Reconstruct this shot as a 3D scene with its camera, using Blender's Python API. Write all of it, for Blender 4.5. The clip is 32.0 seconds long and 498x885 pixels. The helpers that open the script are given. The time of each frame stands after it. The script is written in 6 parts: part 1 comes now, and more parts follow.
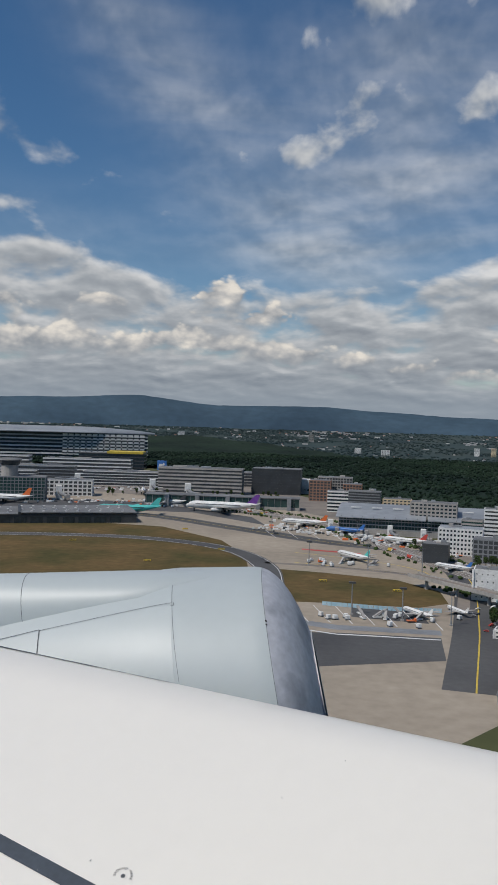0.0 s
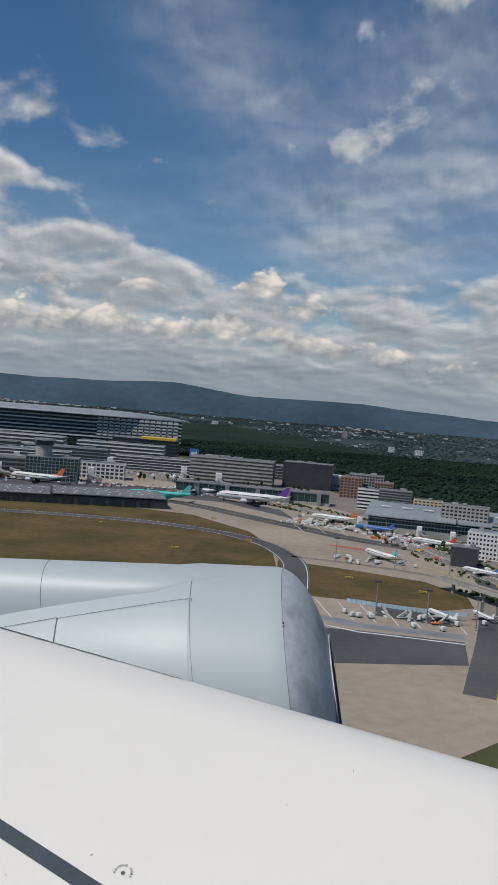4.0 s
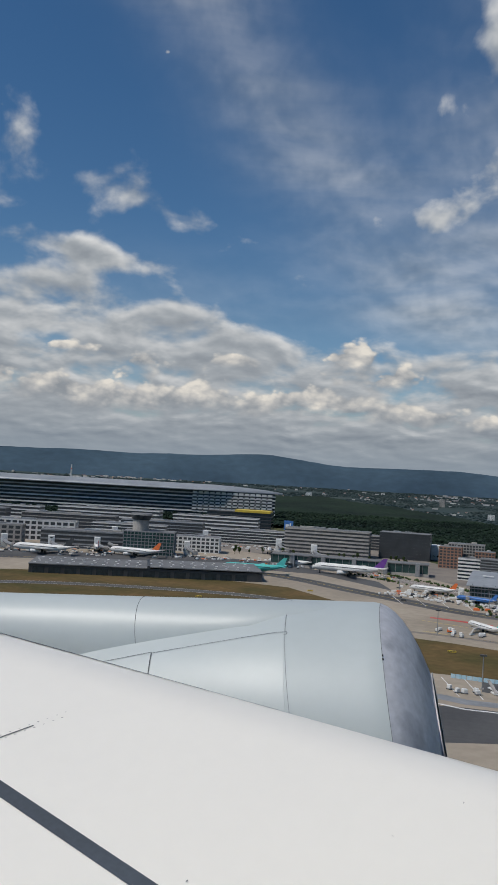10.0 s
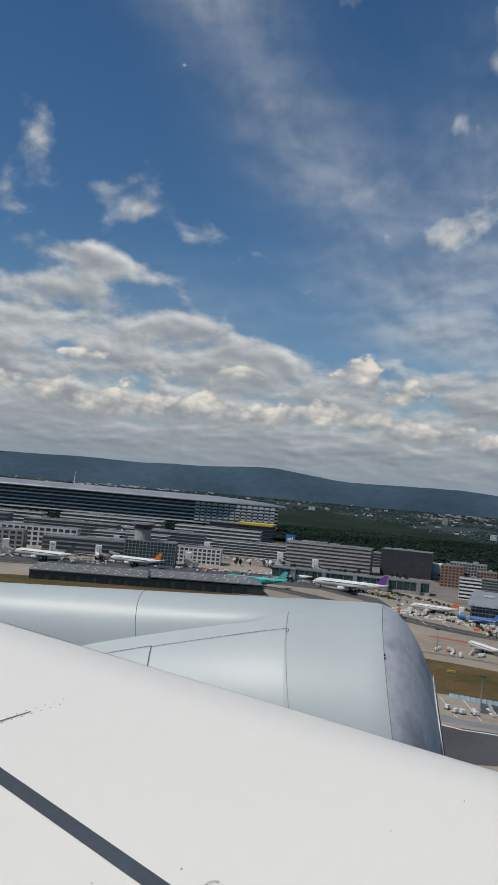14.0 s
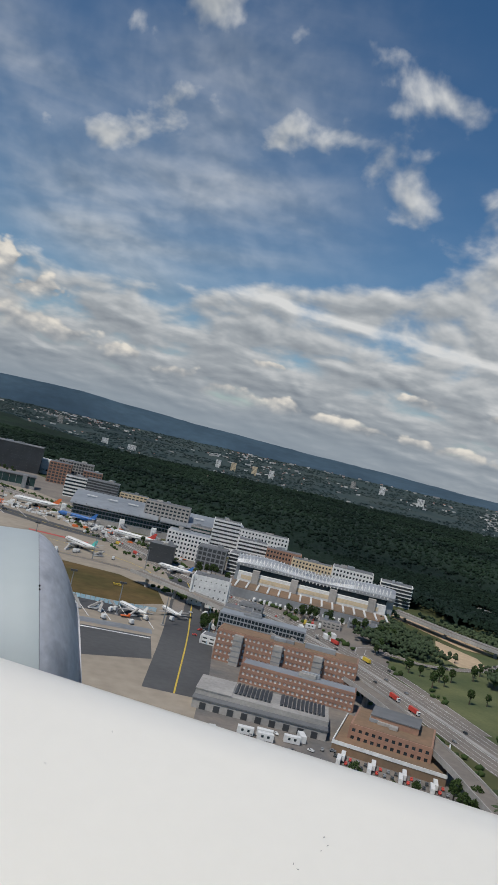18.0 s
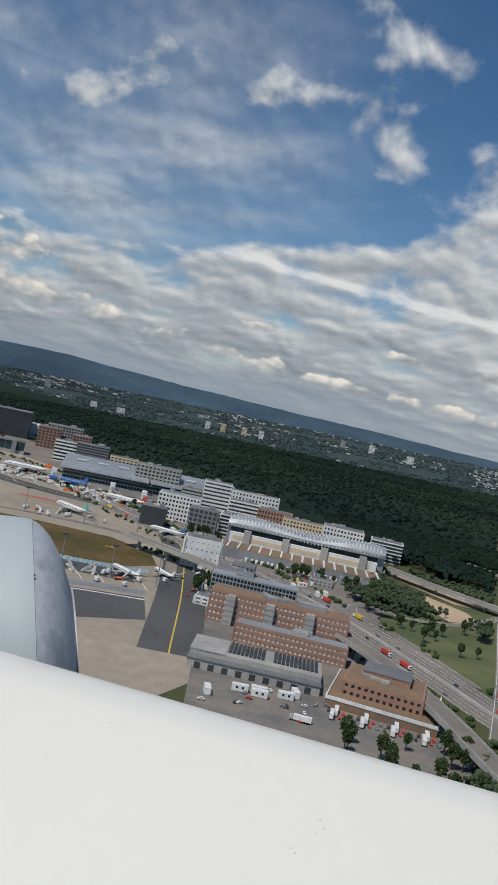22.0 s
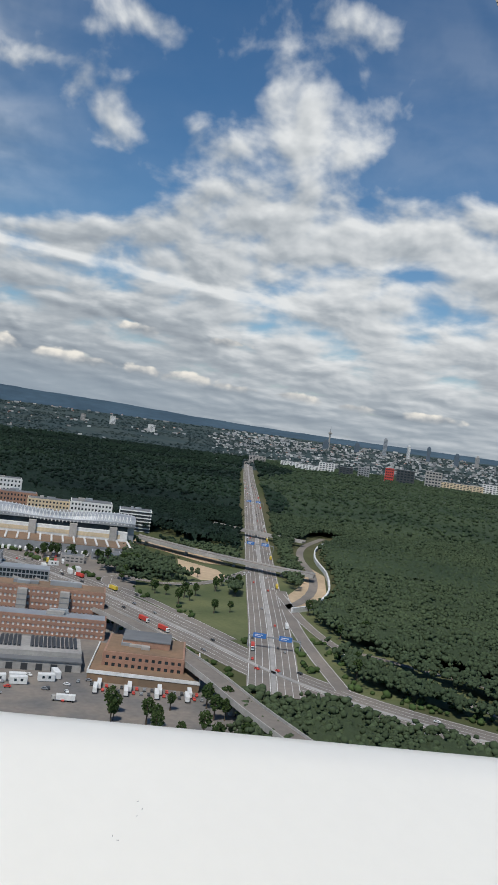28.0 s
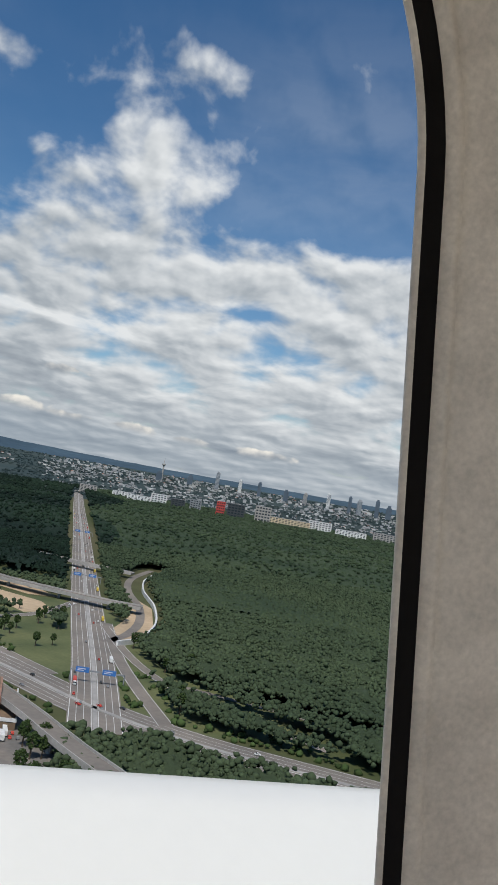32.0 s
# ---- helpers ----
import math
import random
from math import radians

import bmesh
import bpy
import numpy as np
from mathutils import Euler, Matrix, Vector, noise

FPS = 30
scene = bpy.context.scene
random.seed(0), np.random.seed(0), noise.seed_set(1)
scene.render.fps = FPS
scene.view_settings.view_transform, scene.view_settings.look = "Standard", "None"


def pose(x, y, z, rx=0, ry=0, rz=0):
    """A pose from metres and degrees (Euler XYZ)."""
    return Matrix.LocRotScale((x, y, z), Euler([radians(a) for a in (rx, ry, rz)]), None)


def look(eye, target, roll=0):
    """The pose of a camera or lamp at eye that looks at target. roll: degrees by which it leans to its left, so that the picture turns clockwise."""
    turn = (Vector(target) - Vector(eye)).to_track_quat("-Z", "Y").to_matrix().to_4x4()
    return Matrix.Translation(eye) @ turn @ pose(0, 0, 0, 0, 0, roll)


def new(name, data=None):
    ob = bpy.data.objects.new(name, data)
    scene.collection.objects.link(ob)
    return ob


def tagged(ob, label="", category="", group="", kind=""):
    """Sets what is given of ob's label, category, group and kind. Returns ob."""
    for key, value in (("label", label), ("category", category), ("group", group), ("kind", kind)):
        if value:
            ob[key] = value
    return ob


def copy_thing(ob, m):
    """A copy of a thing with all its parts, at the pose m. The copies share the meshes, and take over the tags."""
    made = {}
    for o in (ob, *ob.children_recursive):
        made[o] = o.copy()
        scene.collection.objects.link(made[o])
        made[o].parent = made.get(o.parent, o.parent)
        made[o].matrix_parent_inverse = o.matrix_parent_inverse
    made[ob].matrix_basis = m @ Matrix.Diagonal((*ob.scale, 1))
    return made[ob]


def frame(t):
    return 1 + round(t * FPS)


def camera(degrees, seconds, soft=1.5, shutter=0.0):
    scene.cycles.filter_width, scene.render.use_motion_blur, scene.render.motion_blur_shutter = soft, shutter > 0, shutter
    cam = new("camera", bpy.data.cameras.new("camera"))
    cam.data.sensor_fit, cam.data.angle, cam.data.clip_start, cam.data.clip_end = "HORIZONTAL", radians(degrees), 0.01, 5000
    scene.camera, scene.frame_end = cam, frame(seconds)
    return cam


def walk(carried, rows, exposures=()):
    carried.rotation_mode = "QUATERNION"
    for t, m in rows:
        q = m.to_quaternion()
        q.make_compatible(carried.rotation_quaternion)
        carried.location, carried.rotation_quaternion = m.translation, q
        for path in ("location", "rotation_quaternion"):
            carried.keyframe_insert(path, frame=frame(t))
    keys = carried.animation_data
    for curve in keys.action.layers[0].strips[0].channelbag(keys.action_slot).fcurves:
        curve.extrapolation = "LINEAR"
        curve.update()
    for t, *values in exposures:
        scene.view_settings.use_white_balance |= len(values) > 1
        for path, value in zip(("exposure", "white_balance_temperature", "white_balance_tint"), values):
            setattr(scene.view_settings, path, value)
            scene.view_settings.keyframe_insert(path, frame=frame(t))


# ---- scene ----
# ---------- camera and its way ----------
EYE = 100.0          # height of the seat over the airfield, metres
cam = camera(33.0, 32.0, soft=1.6)
PATH = [
    (0.0, pose(0.063, -0.101, 100.060, 88.72, -1.72, 2.37)),
    (0.5, pose(0.079, -0.088, 100.039, 88.21, -1.82, 2.38)),
    (1.0, pose(0.102, -0.081, 100.002, 88.16, -2.62, 3.24)),
    (1.5, pose(0.113, -0.071, 99.987, 88.33, -3.50, 3.52)),
    (2.0, pose(0.118, -0.053, 99.989, 89.00, -4.10, 3.39)),
    (2.5, pose(0.111, -0.061, 100.010, 89.19, -4.25, 3.38)),
    (3.0, pose(0.102, -0.061, 100.051, 89.09, -4.00, 4.03)),
    (3.5, pose(0.095, -0.065, 100.077, 88.78, -4.54, 4.52)),
    (4.0, pose(0.087, -0.069, 100.092, 88.05, -4.70, 4.70)),
    (4.5, pose(0.104, -0.047, 100.107, 87.48, -4.38, 5.76)),
    (6.5, pose(0.182, -0.022, 99.890, 89.04, -2.15, 12.73)),
    (7.0, pose(0.188, -0.014, 99.836, 90.00, -1.90, 12.91)),
    (7.5, pose(0.193, -0.004, 99.824, 90.82, -1.53, 12.56)),
    (8.0, pose(0.194, 0.003, 99.832, 92.33, -1.65, 11.68)),
    (8.5, pose(0.170, 0.008, 99.877, 92.81, -2.18, 10.85)),
    (9.0, pose(0.147, 0.006, 99.919, 91.93, -1.86, 10.84)),
    (9.5, pose(0.124, -0.007, 99.910, 91.49, -2.21, 11.30)),
    (10.0, pose(0.104, -0.023, 99.900, 92.49, -3.30, 11.07)),
    (10.5, pose(0.102, 0.006, 99.854, 93.57, -3.80, 9.95)),
    (11.0, pose(0.103, 0.028, 99.779, 94.33, -4.65, 7.91)),
    (11.5, pose(0.108, 0.033, 99.719, 95.16, -5.04, 5.91)),
    (12.0, pose(0.112, 0.057, 99.711, 95.76, -5.26, 5.16)),
    (12.5, pose(0.113, 0.036, 99.727, 95.58, -5.26, 6.26)),
    (13.0, pose(0.113, 0.031, 99.771, 94.59, -4.53, 9.98)),
    (13.5, pose(0.105, 0.011, 99.788, 93.53, -3.68, 12.47)),
    (14.0, pose(0.095, -0.003, 99.821, 93.33, -5.04, 11.29)),
    (14.5, pose(0.054, -0.010, 99.813, 93.26, -7.59, 7.98)),
    (15.0, pose(0.012, -0.018, 99.814, 93.07, -9.57, 3.81)),
    (15.5, pose(-0.023, -0.028, 99.793, 92.36, -10.73, -4.06)),
    (17.5, pose(-0.151, -0.058, 99.955, 89.25, -12.33, -12.84)),
    (18.0, pose(-0.181, -0.073, 99.963, 90.44, -12.95, -14.68)),
    (18.5, pose(-0.171, -0.080, 99.903, 91.58, -12.76, -14.79)),
    (19.0, pose(-0.160, -0.086, 99.840, 91.65, -12.17, -14.26)),
    (19.5, pose(-0.149, -0.085, 99.821, 91.23, -12.06, -13.43)),
    (20.0, pose(-0.138, -0.075, 99.854, 90.53, -12.53, -12.78)),
    (20.5, pose(-0.157, -0.073, 99.922, 89.67, -12.44, -12.28)),
    (21.0, pose(-0.176, -0.073, 99.982, 89.35, -12.27, -13.16)),
    (21.5, pose(-0.194, -0.074, 100.040, 88.85, -12.19, -14.50)),
    (22.0, pose(-0.212, -0.081, 100.071, 87.93, -11.93, -15.42)),
    (22.5, pose(-0.213, -0.091, 100.067, 87.58, -11.54, -15.03)),
    (23.0, pose(-0.213, -0.096, 100.086, 87.05, -10.95, -14.37)),
    (23.5, pose(-0.213, -0.100, 100.106, 86.51, -9.45, -13.55)),
    (24.0, pose(-0.213, -0.106, 100.122, 86.20, -7.86, -13.16)),
    (24.5, pose(-0.246, -0.096, 100.120, 87.21, -9.92, -13.62)),
    (25.0, pose(-0.278, -0.085, 100.125, 88.62, -9.48, -17.29)),
    (25.5, pose(-0.301, -0.028, 100.124, 89.78, -9.32, -22.51)),
    (26.0, pose(-0.325, 0.031, 100.125, 90.51, -10.08, -28.26)),
    (26.5, pose(-0.329, 0.036, 100.110, 90.62, -9.82, -29.15)),
    (28.5, pose(-0.315, 0.019, 100.055, 88.66, -7.33, -33.94)),
    (29.0, pose(-0.299, 0.008, 100.051, 88.96, -7.16, -32.75)),
    (29.5, pose(-0.289, 0.014, 100.034, 89.34, -6.90, -32.47)),
    (30.0, pose(-0.297, 0.050, 100.027, 90.04, -7.69, -34.59)),
    (30.5, pose(-0.300, 0.092, 100.020, 93.14, -8.83, -39.45)),
    (31.0, pose(-0.298, 0.121, 99.989, 93.93, -9.42, -43.01)),
    (31.5, pose(-0.285, 0.104, 100.013, 93.27, -9.98, -43.41)),
    (32.0, pose(-0.284, 0.102, 100.013, 92.85, -9.95, -44.72)),
]

walk(cam, PATH, exposures=[(0, -0.03, 6650, 10.5), (6, -0.03, 6620, 10), (15, -0.05, 6650, 9.5), (20, 0.0, 6650, 9), (26, 0.14, 6550, 8.5), (32, 0.2, 6500, 8.5)])

# ---------- world, sun ----------
SUN_EL, SUN_AZ = 57.0, 232.0     # elevation; compass angle from +y towards +x
world = bpy.data.worlds.new("world")
scene.world = world
world.use_nodes = True
wn = world.node_tree
sky = wn.nodes.new("ShaderNodeTexSky")
sky.sky_type, sky.sun_disc = "NISHITA", False
sky.sun_elevation, sky.sun_rotation = radians(SUN_EL), radians(SUN_AZ)
sky.altitude, sky.air_density, sky.dust_density, sky.ozone_density = 200, 1.0, 0.1, 2.6
wn.nodes["Background"].inputs["Strength"].default_value = 0.074
deep = wn.nodes.new("ShaderNodeHueSaturation")      # clear dry air: a deeper blue
deep.inputs["Hue"].default_value, deep.inputs["Saturation"].default_value = 0.5, 1.25
wn.links.new(sky.outputs[0], deep.inputs["Color"])
wn.links.new(deep.outputs[0], wn.nodes["Background"].inputs["Color"])
sun = new("sun", bpy.data.lights.new("sun", "SUN"))
sun.data.energy, sun.data.angle, sun.data.color = 3.2, radians(0.55), (1.0, 0.96, 0.90)
_e, _a = radians(SUN_EL), radians(SUN_AZ)
sun.matrix_world = look((0, 0, 0), (-math.cos(_e) * math.sin(_a), -math.cos(_e) * math.cos(_a), -math.sin(_e)))


# ---------- materials ----------
def nodes(name, rough=0.6, metal=0.0):
    m = bpy.data.materials.new(name)
    m.use_nodes = True
    b = m.node_tree.nodes["Principled BSDF"]
    b.inputs["Roughness"].default_value, b.inputs["Metallic"].default_value = rough, metal
    return m, m.node_tree, b


def mat(name, a, b=None, scale=0.3, rough=0.6, metal=0.0, fine=None, bump=0.0, island=0.0, rand=0.0, grain=0.28, stretch=(1, 1, 1), lo=0.35, hi=0.65):
    """Two colours mixed by noise at one scale, darkened a little by a finer noise, with optional relief and variation by piece."""
    m, t, bs = nodes(name, rough, metal)
    b = b or tuple(c * 0.8 for c in a)
    co = t.nodes.new("ShaderNodeTexCoord")
    mp = t.nodes.new("ShaderNodeMapping")
    mp.inputs["Scale"].default_value = stretch
    t.links.new(co.outputs["Object"], mp.inputs[0])
    n = t.nodes.new("ShaderNodeTexNoise")
    n.inputs["Scale"].default_value, n.inputs["Detail"].default_value = scale, 6
    t.links.new(mp.outputs[0], n.inputs["Vector"])
    r = t.nodes.new("ShaderNodeValToRGB")
    r.color_ramp.elements[0].position, r.color_ramp.elements[1].position = lo, hi
    r.color_ramp.elements[0].color, r.color_ramp.elements[1].color = (*a, 1), (*b, 1)
    t.links.new(n.outputs["Fac"], r.inputs[0])
    col = r.outputs[0]

    def multiply(col, value, low, high):
        mr = t.nodes.new("ShaderNodeMapRange")
        mr.inputs["To Min"].default_value, mr.inputs["To Max"].default_value = low, high
        t.links.new(value, mr.inputs["Value"])
        mx = t.nodes.new("ShaderNodeMix")
        mx.data_type, mx.blend_type = "RGBA", "MULTIPLY"
        mx.inputs["Factor"].default_value = 1
        t.links.new(col, mx.inputs["A"])
        t.links.new(mr.outputs[0], mx.inputs["B"])
        return mx.outputs["Result"]

    f = t.nodes.new("ShaderNodeTexNoise")
    f.inputs["Scale"].default_value, f.inputs["Detail"].default_value = fine or scale * 9, 4
    t.links.new(mp.outputs[0], f.inputs["Vector"])
    col = multiply(col, f.outputs["Fac"], 1 - grain, 1 + grain)
    if island:
        g = t.nodes.new("ShaderNodeNewGeometry")
        col = multiply(col, g.outputs["Random Per Island"], 1 - island, 1 + island)
    if rand:
        g = t.nodes.new("ShaderNodeObjectInfo")
        col = multiply(col, g.outputs["Random"], 1 - rand, 1 + rand)
    t.links.new(col, bs.inputs["Base Color"])
    if bump:
        bp = t.nodes.new("ShaderNodeBump")
        bp.inputs["Strength"].default_value, bp.inputs["Distance"].default_value = min(1, bump), bump
        t.links.new(f.outputs["Fac"], bp.inputs["Height"])
        t.links.new(bp.outputs[0], bs.inputs["Normal"])
    return m


M = dict(
    ground=mat("meadow ground", (0.10, 0.095, 0.05), (0.06, 0.075, 0.03), 0.004, 0.9, fine=0.05),
    dry=mat("dry grass", (0.135, 0.090, 0.040), (0.070, 0.062, 0.024), 0.022, 0.95, fine=0.16, grain=0.45),
    apron=mat("apron concrete", (0.335, 0.285, 0.222), (0.262, 0.222, 0.172), 0.012, 0.85, fine=0.15),
    asphalt=mat("taxiway asphalt", (0.085, 0.085, 0.085), (0.055, 0.055, 0.057), 0.02, 0.85, fine=0.3),
    road=mat("road surface", (0.225, 0.195, 0.165), (0.16, 0.142, 0.125), 0.03, 0.85, fine=0.4),
    sand=mat("bare sand", (0.50, 0.37, 0.24), (0.40, 0.30, 0.19), 0.03, 0.95),
    white=mat("white paint", (0.70, 0.70, 0.68), (0.58, 0.58, 0.57), 0.1, 0.6),
    yellow=mat("yellow paint", (0.62, 0.45, 0.05), (0.5, 0.36, 0.05), 0.3, 0.6),
    red=mat("red paint", (0.55, 0.06, 0.04), (0.42, 0.05, 0.04), 0.3, 0.6),
    orange=mat("orange paint", (0.7, 0.16, 0.04), None, 0.3, 0.5),
    blue=mat("blue paint", (0.04, 0.16, 0.45), None, 0.3, 0.5),
    teal=mat("teal paint", (0.10, 0.52, 0.47), (0.08, 0.44, 0.42), 0.1, 0.35),
    purple=mat("purple paint", (0.16, 0.05, 0.30), None, 0.3, 0.4),
    concrete=mat("light concrete", (0.37, 0.35, 0.325), (0.28, 0.27, 0.255), 0.08, 0.8),
    grey=mat("grey cladding", (0.24, 0.25, 0.26), (0.18, 0.19, 0.20), 0.05, 0.6),
    dark=mat("dark cladding", (0.05, 0.055, 0.06), (0.035, 0.038, 0.042), 0.08, 0.45),
    roof=mat("grey roof felt", (0.17, 0.175, 0.18), (0.115, 0.12, 0.125), 0.03, 0.8),
    metalroof=mat("sheet metal roof", (0.34, 0.36, 0.38), (0.26, 0.28, 0.30), 0.02, 0.45, 0.3),
    brownroof=mat("rusty planted roof", (0.24, 0.15, 0.09), (0.17, 0.12, 0.08), 0.06, 0.9),
    brick=mat("brick facade", (0.33, 0.19, 0.13), (0.26, 0.15, 0.11), 0.1, 0.85),
    cream=mat("cream facade", (0.62, 0.50, 0.33), (0.52, 0.43, 0.30), 0.1, 0.8),
    glass=mat("window glass", (0.035, 0.05, 0.06), (0.02, 0.03, 0.036), 0.2, 0.08),
    greenglass=mat("green glazing", (0.04, 0.085, 0.08), (0.025, 0.055, 0.055), 0.05, 0.1),
    # cloud shadow put into the leaf colour: dark tone, large darker patches
    forest=mat("forest leaves with painted cloud shade", (0.016, 0.031, 0.018), (0.0055, 0.0135, 0.010), 0.0035, 0.9, fine=0.12, island=0.22),
    # lighter copy for the near wood, painted as if in sunshine
    woods=mat("sunlit mixed wood leaves", (0.058, 0.080, 0.041), (0.040, 0.059, 0.032), 0.007, 0.9, fine=0.5, island=0.2),
    leaf=mat("tree leaves", (0.055, 0.085, 0.028), (0.032, 0.055, 0.018), 0.15, 0.85, fine=1.2, island=0.4),
    # lighter copy for the far canopy, sunlight put into its colour
    broad=mat("forest canopy painted sunlit", (0.050, 0.072, 0.037), (0.032, 0.051, 0.028), 0.007, 0.9, fine=0.25, island=0.2),
    bark=mat("bark", (0.10, 0.075, 0.05), None, 2.0, 0.9),
    # blue cast of the plain: haze mixed into the colour itself
    far=mat("far fields with painted haze", (0.028, 0.048, 0.052), (0.046, 0.064, 0.062), 0.006, 0.95, fine=0.03),
    # distance haze is put into the hills' blue base colour
    hill=mat("wooded hills with painted haze", (0.050, 0.086, 0.122), (0.036, 0.064, 0.094), 0.003, 1.0, fine=0.02),
    wing=mat("white wing paint", (0.76, 0.74, 0.685), (0.74, 0.72, 0.67), 0.6, 0.32, fine=14, grain=0.02),
    cowl=mat("pale grey cowl paint", (0.44, 0.485, 0.49), (0.41, 0.455, 0.46), 0.8, 0.46, fine=18, grain=0.03),
    lip=mat("weathered inlet metal", (0.27, 0.28, 0.31), (0.50, 0.51, 0.54), 3.0, 0.5, 0.15, fine=30, lo=0.36, hi=0.50),
    seam=mat("dark seam sealant", (0.10, 0.11, 0.12), None, 8, 0.7),
    cabin=mat("beige cabin lining", (0.60, 0.515, 0.43), (0.585, 0.505, 0.425), 6, 0.7, fine=300, grain=0.03),
    seal=mat("black window seal", (0.007, 0.006, 0.006), None, 20, 0.9),
    rim=mat("pale window rim", (0.55, 0.50, 0.44), None, 20, 0.5),
)


for _n in ("forest", "broad", "woods", "leaf", "far", "ground", "dry", "hill", "seal"):      # matt vegetation and rubber
    M[_n].node_tree.nodes["Principled BSDF"].inputs["Specular IOR Level"].default_value = 0.12


# ---------- building helpers ----------
def link(name, bm, material, parent=None, smooth=False):
    me = bpy.data.meshes.new(name)
    bm.to_mesh(me)
    bm.free()
    for m in (material if isinstance(material, (list, tuple)) else [material]):
        me.materials.append(m)
    if smooth:
        me.polygons.foreach_set("use_smooth", [True] * len(me.polygons))
    ob = new(name, me)
    if parent:
        ob.parent = parent
    return ob


def part(name, bm, material, parent, label="", smooth=False):
    ob = link(name, bm, material, parent, smooth)
    return tagged(ob, label) if label else ob


def share(name, me, parent, m):
    ob = new(name, me)
    ob.parent = parent
    ob.matrix_basis = m
    return ob


def thing(name, label, category, m=None, group="", kind=""):
    ob = new(name)
    ob.empty_display_size = 0.5
    if m is not None:
        ob.matrix_basis = m
    return tagged(ob, label, category, group, kind)


def box(bm, x0, x1, y0, y1, z0, z1, bevel=0.0):
    g = bmesh.ops.create_cube(bm, size=1, matrix=Matrix.Translation(((x0 + x1) / 2, (y0 + y1) / 2, (z0 + z1) / 2)) @ Matrix.Diagonal((x1 - x0, y1 - y0, z1 - z0, 1)))
    if bevel:
        es = list({e for v in g["verts"] for e in v.link_edges})
        bmesh.ops.bevel(bm, geom=es, offset=bevel, segments=1, affect="EDGES")
    return bm


def mbox(*a, **k):
    return box(bmesh.new(), *a, **k)


def tube(bm, path, radii, n=8, cap=True):
    """A round tube through the points of path; radii one number or one a point."""
    pts = [Vector(p) for p in path]
    radii = radii if isinstance(radii, (list, tuple)) else [radii] * len(pts)
    rings = []
    for i, p in enumerate(pts):
        d = (pts[min(i + 1, len(pts) - 1)] - pts[max(i - 1, 0)]).normalized()
        q = d.to_track_quat("Z", "Y")
        rings.append([bm.verts.new(p + q @ Vector((radii[i] * math.cos(a), radii[i] * math.sin(a), 0))) for a in (2 * math.pi * k / n for k in range(n))])
    for a, b in zip(rings, rings[1:]):
        for k in range(n):
            bm.faces.new((a[k], a[(k + 1) % n], b[(k + 1) % n], b[k]))
    if cap:
        bm.faces.new(rings[0][::-1])
        bm.faces.new(rings[-1])
    return bm


def loft(bm, rings, closed=True, cap=True):
    vs = [[bm.verts.new(p) for p in r] for r in rings]
    n = len(vs[0])
    for a, b in zip(vs, vs[1:]):
        for k in range(n if closed else n - 1):
            bm.faces.new((a[k], a[(k + 1) % n], b[(k + 1) % n], b[k]))
    if cap and closed:
        bm.faces.new(vs[0][::-1])
        bm.faces.new(vs[-1])
    return bm


def smooth_line(pts, step=12.0):
    """A Catmull-Rom curve through pts, sampled every few metres."""
    p = [Vector((*q, 0)) if len(q) == 2 else Vector(q) for q in pts]
    p = [2 * p[0] - p[1]] + p + [2 * p[-1] - p[-2]]
    out = []
    for a, b, c, d in zip(p, p[1:], p[2:], p[3:]):
        n = max(2, int((c - b).length / step))
        for i in range(n):
            t = i / n
            out.append(0.5 * (2 * b + (c - a) * t + (2 * a - 5 * b + 4 * c - d) * t * t + (3 * b - a - 3 * c + d) * t ** 3))
    return out + [p[-2]]


def ribbon(pts, w0, w1, z0, z1=None, step=12.0):
    """A band along a curve between the side offsets w0 and w1, at height z0 over the curve (a slab down to z1 if given)."""
    line = smooth_line(pts, step)
    bm, rings = bmesh.new(), []
    for i, p in enumerate(line):
        d = line[min(i + 1, len(line) - 1)] - line[max(i - 1, 0)]
        s = Vector((d.y, -d.x, 0)).normalized()
        ring = [p + s * w0 + Vector((0, 0, z0)), p + s * w1 + Vector((0, 0, z0))]
        if z1 is not None:
            ring += [p + s * w1 + Vector((0, 0, z1)), p + s * w0 + Vector((0, 0, z1))]
        rings.append(ring)
    return loft(bm, rings, z1 is not None, z1 is not None)


def polygon(pts, z):
    bm = bmesh.new()
    f = bm.faces.new([bm.verts.new((x, y, z)) for x, y in pts])
    if f.normal.z < 0:
        bmesh.ops.reverse_faces(bm, faces=[f])
    bm.normal_update()
    if f.normal.z < 0:
        bmesh.ops.reverse_faces(bm, faces=[f])
    bmesh.ops.triangulate(bm, faces=bm.faces[:])
    return bm


def polr(az, r):
    return (-r * math.sin(radians(az)), r * math.cos(radians(az)))


def mesh_from(name, verts, faces, material, smooth=False):
    me = bpy.data.meshes.new(name)
    me.from_pydata(verts, [], faces)
    me.materials.append(material)
    if smooth:
        me.polygons.foreach_set("use_smooth", [True] * len(me.polygons))
    return new(name, me)


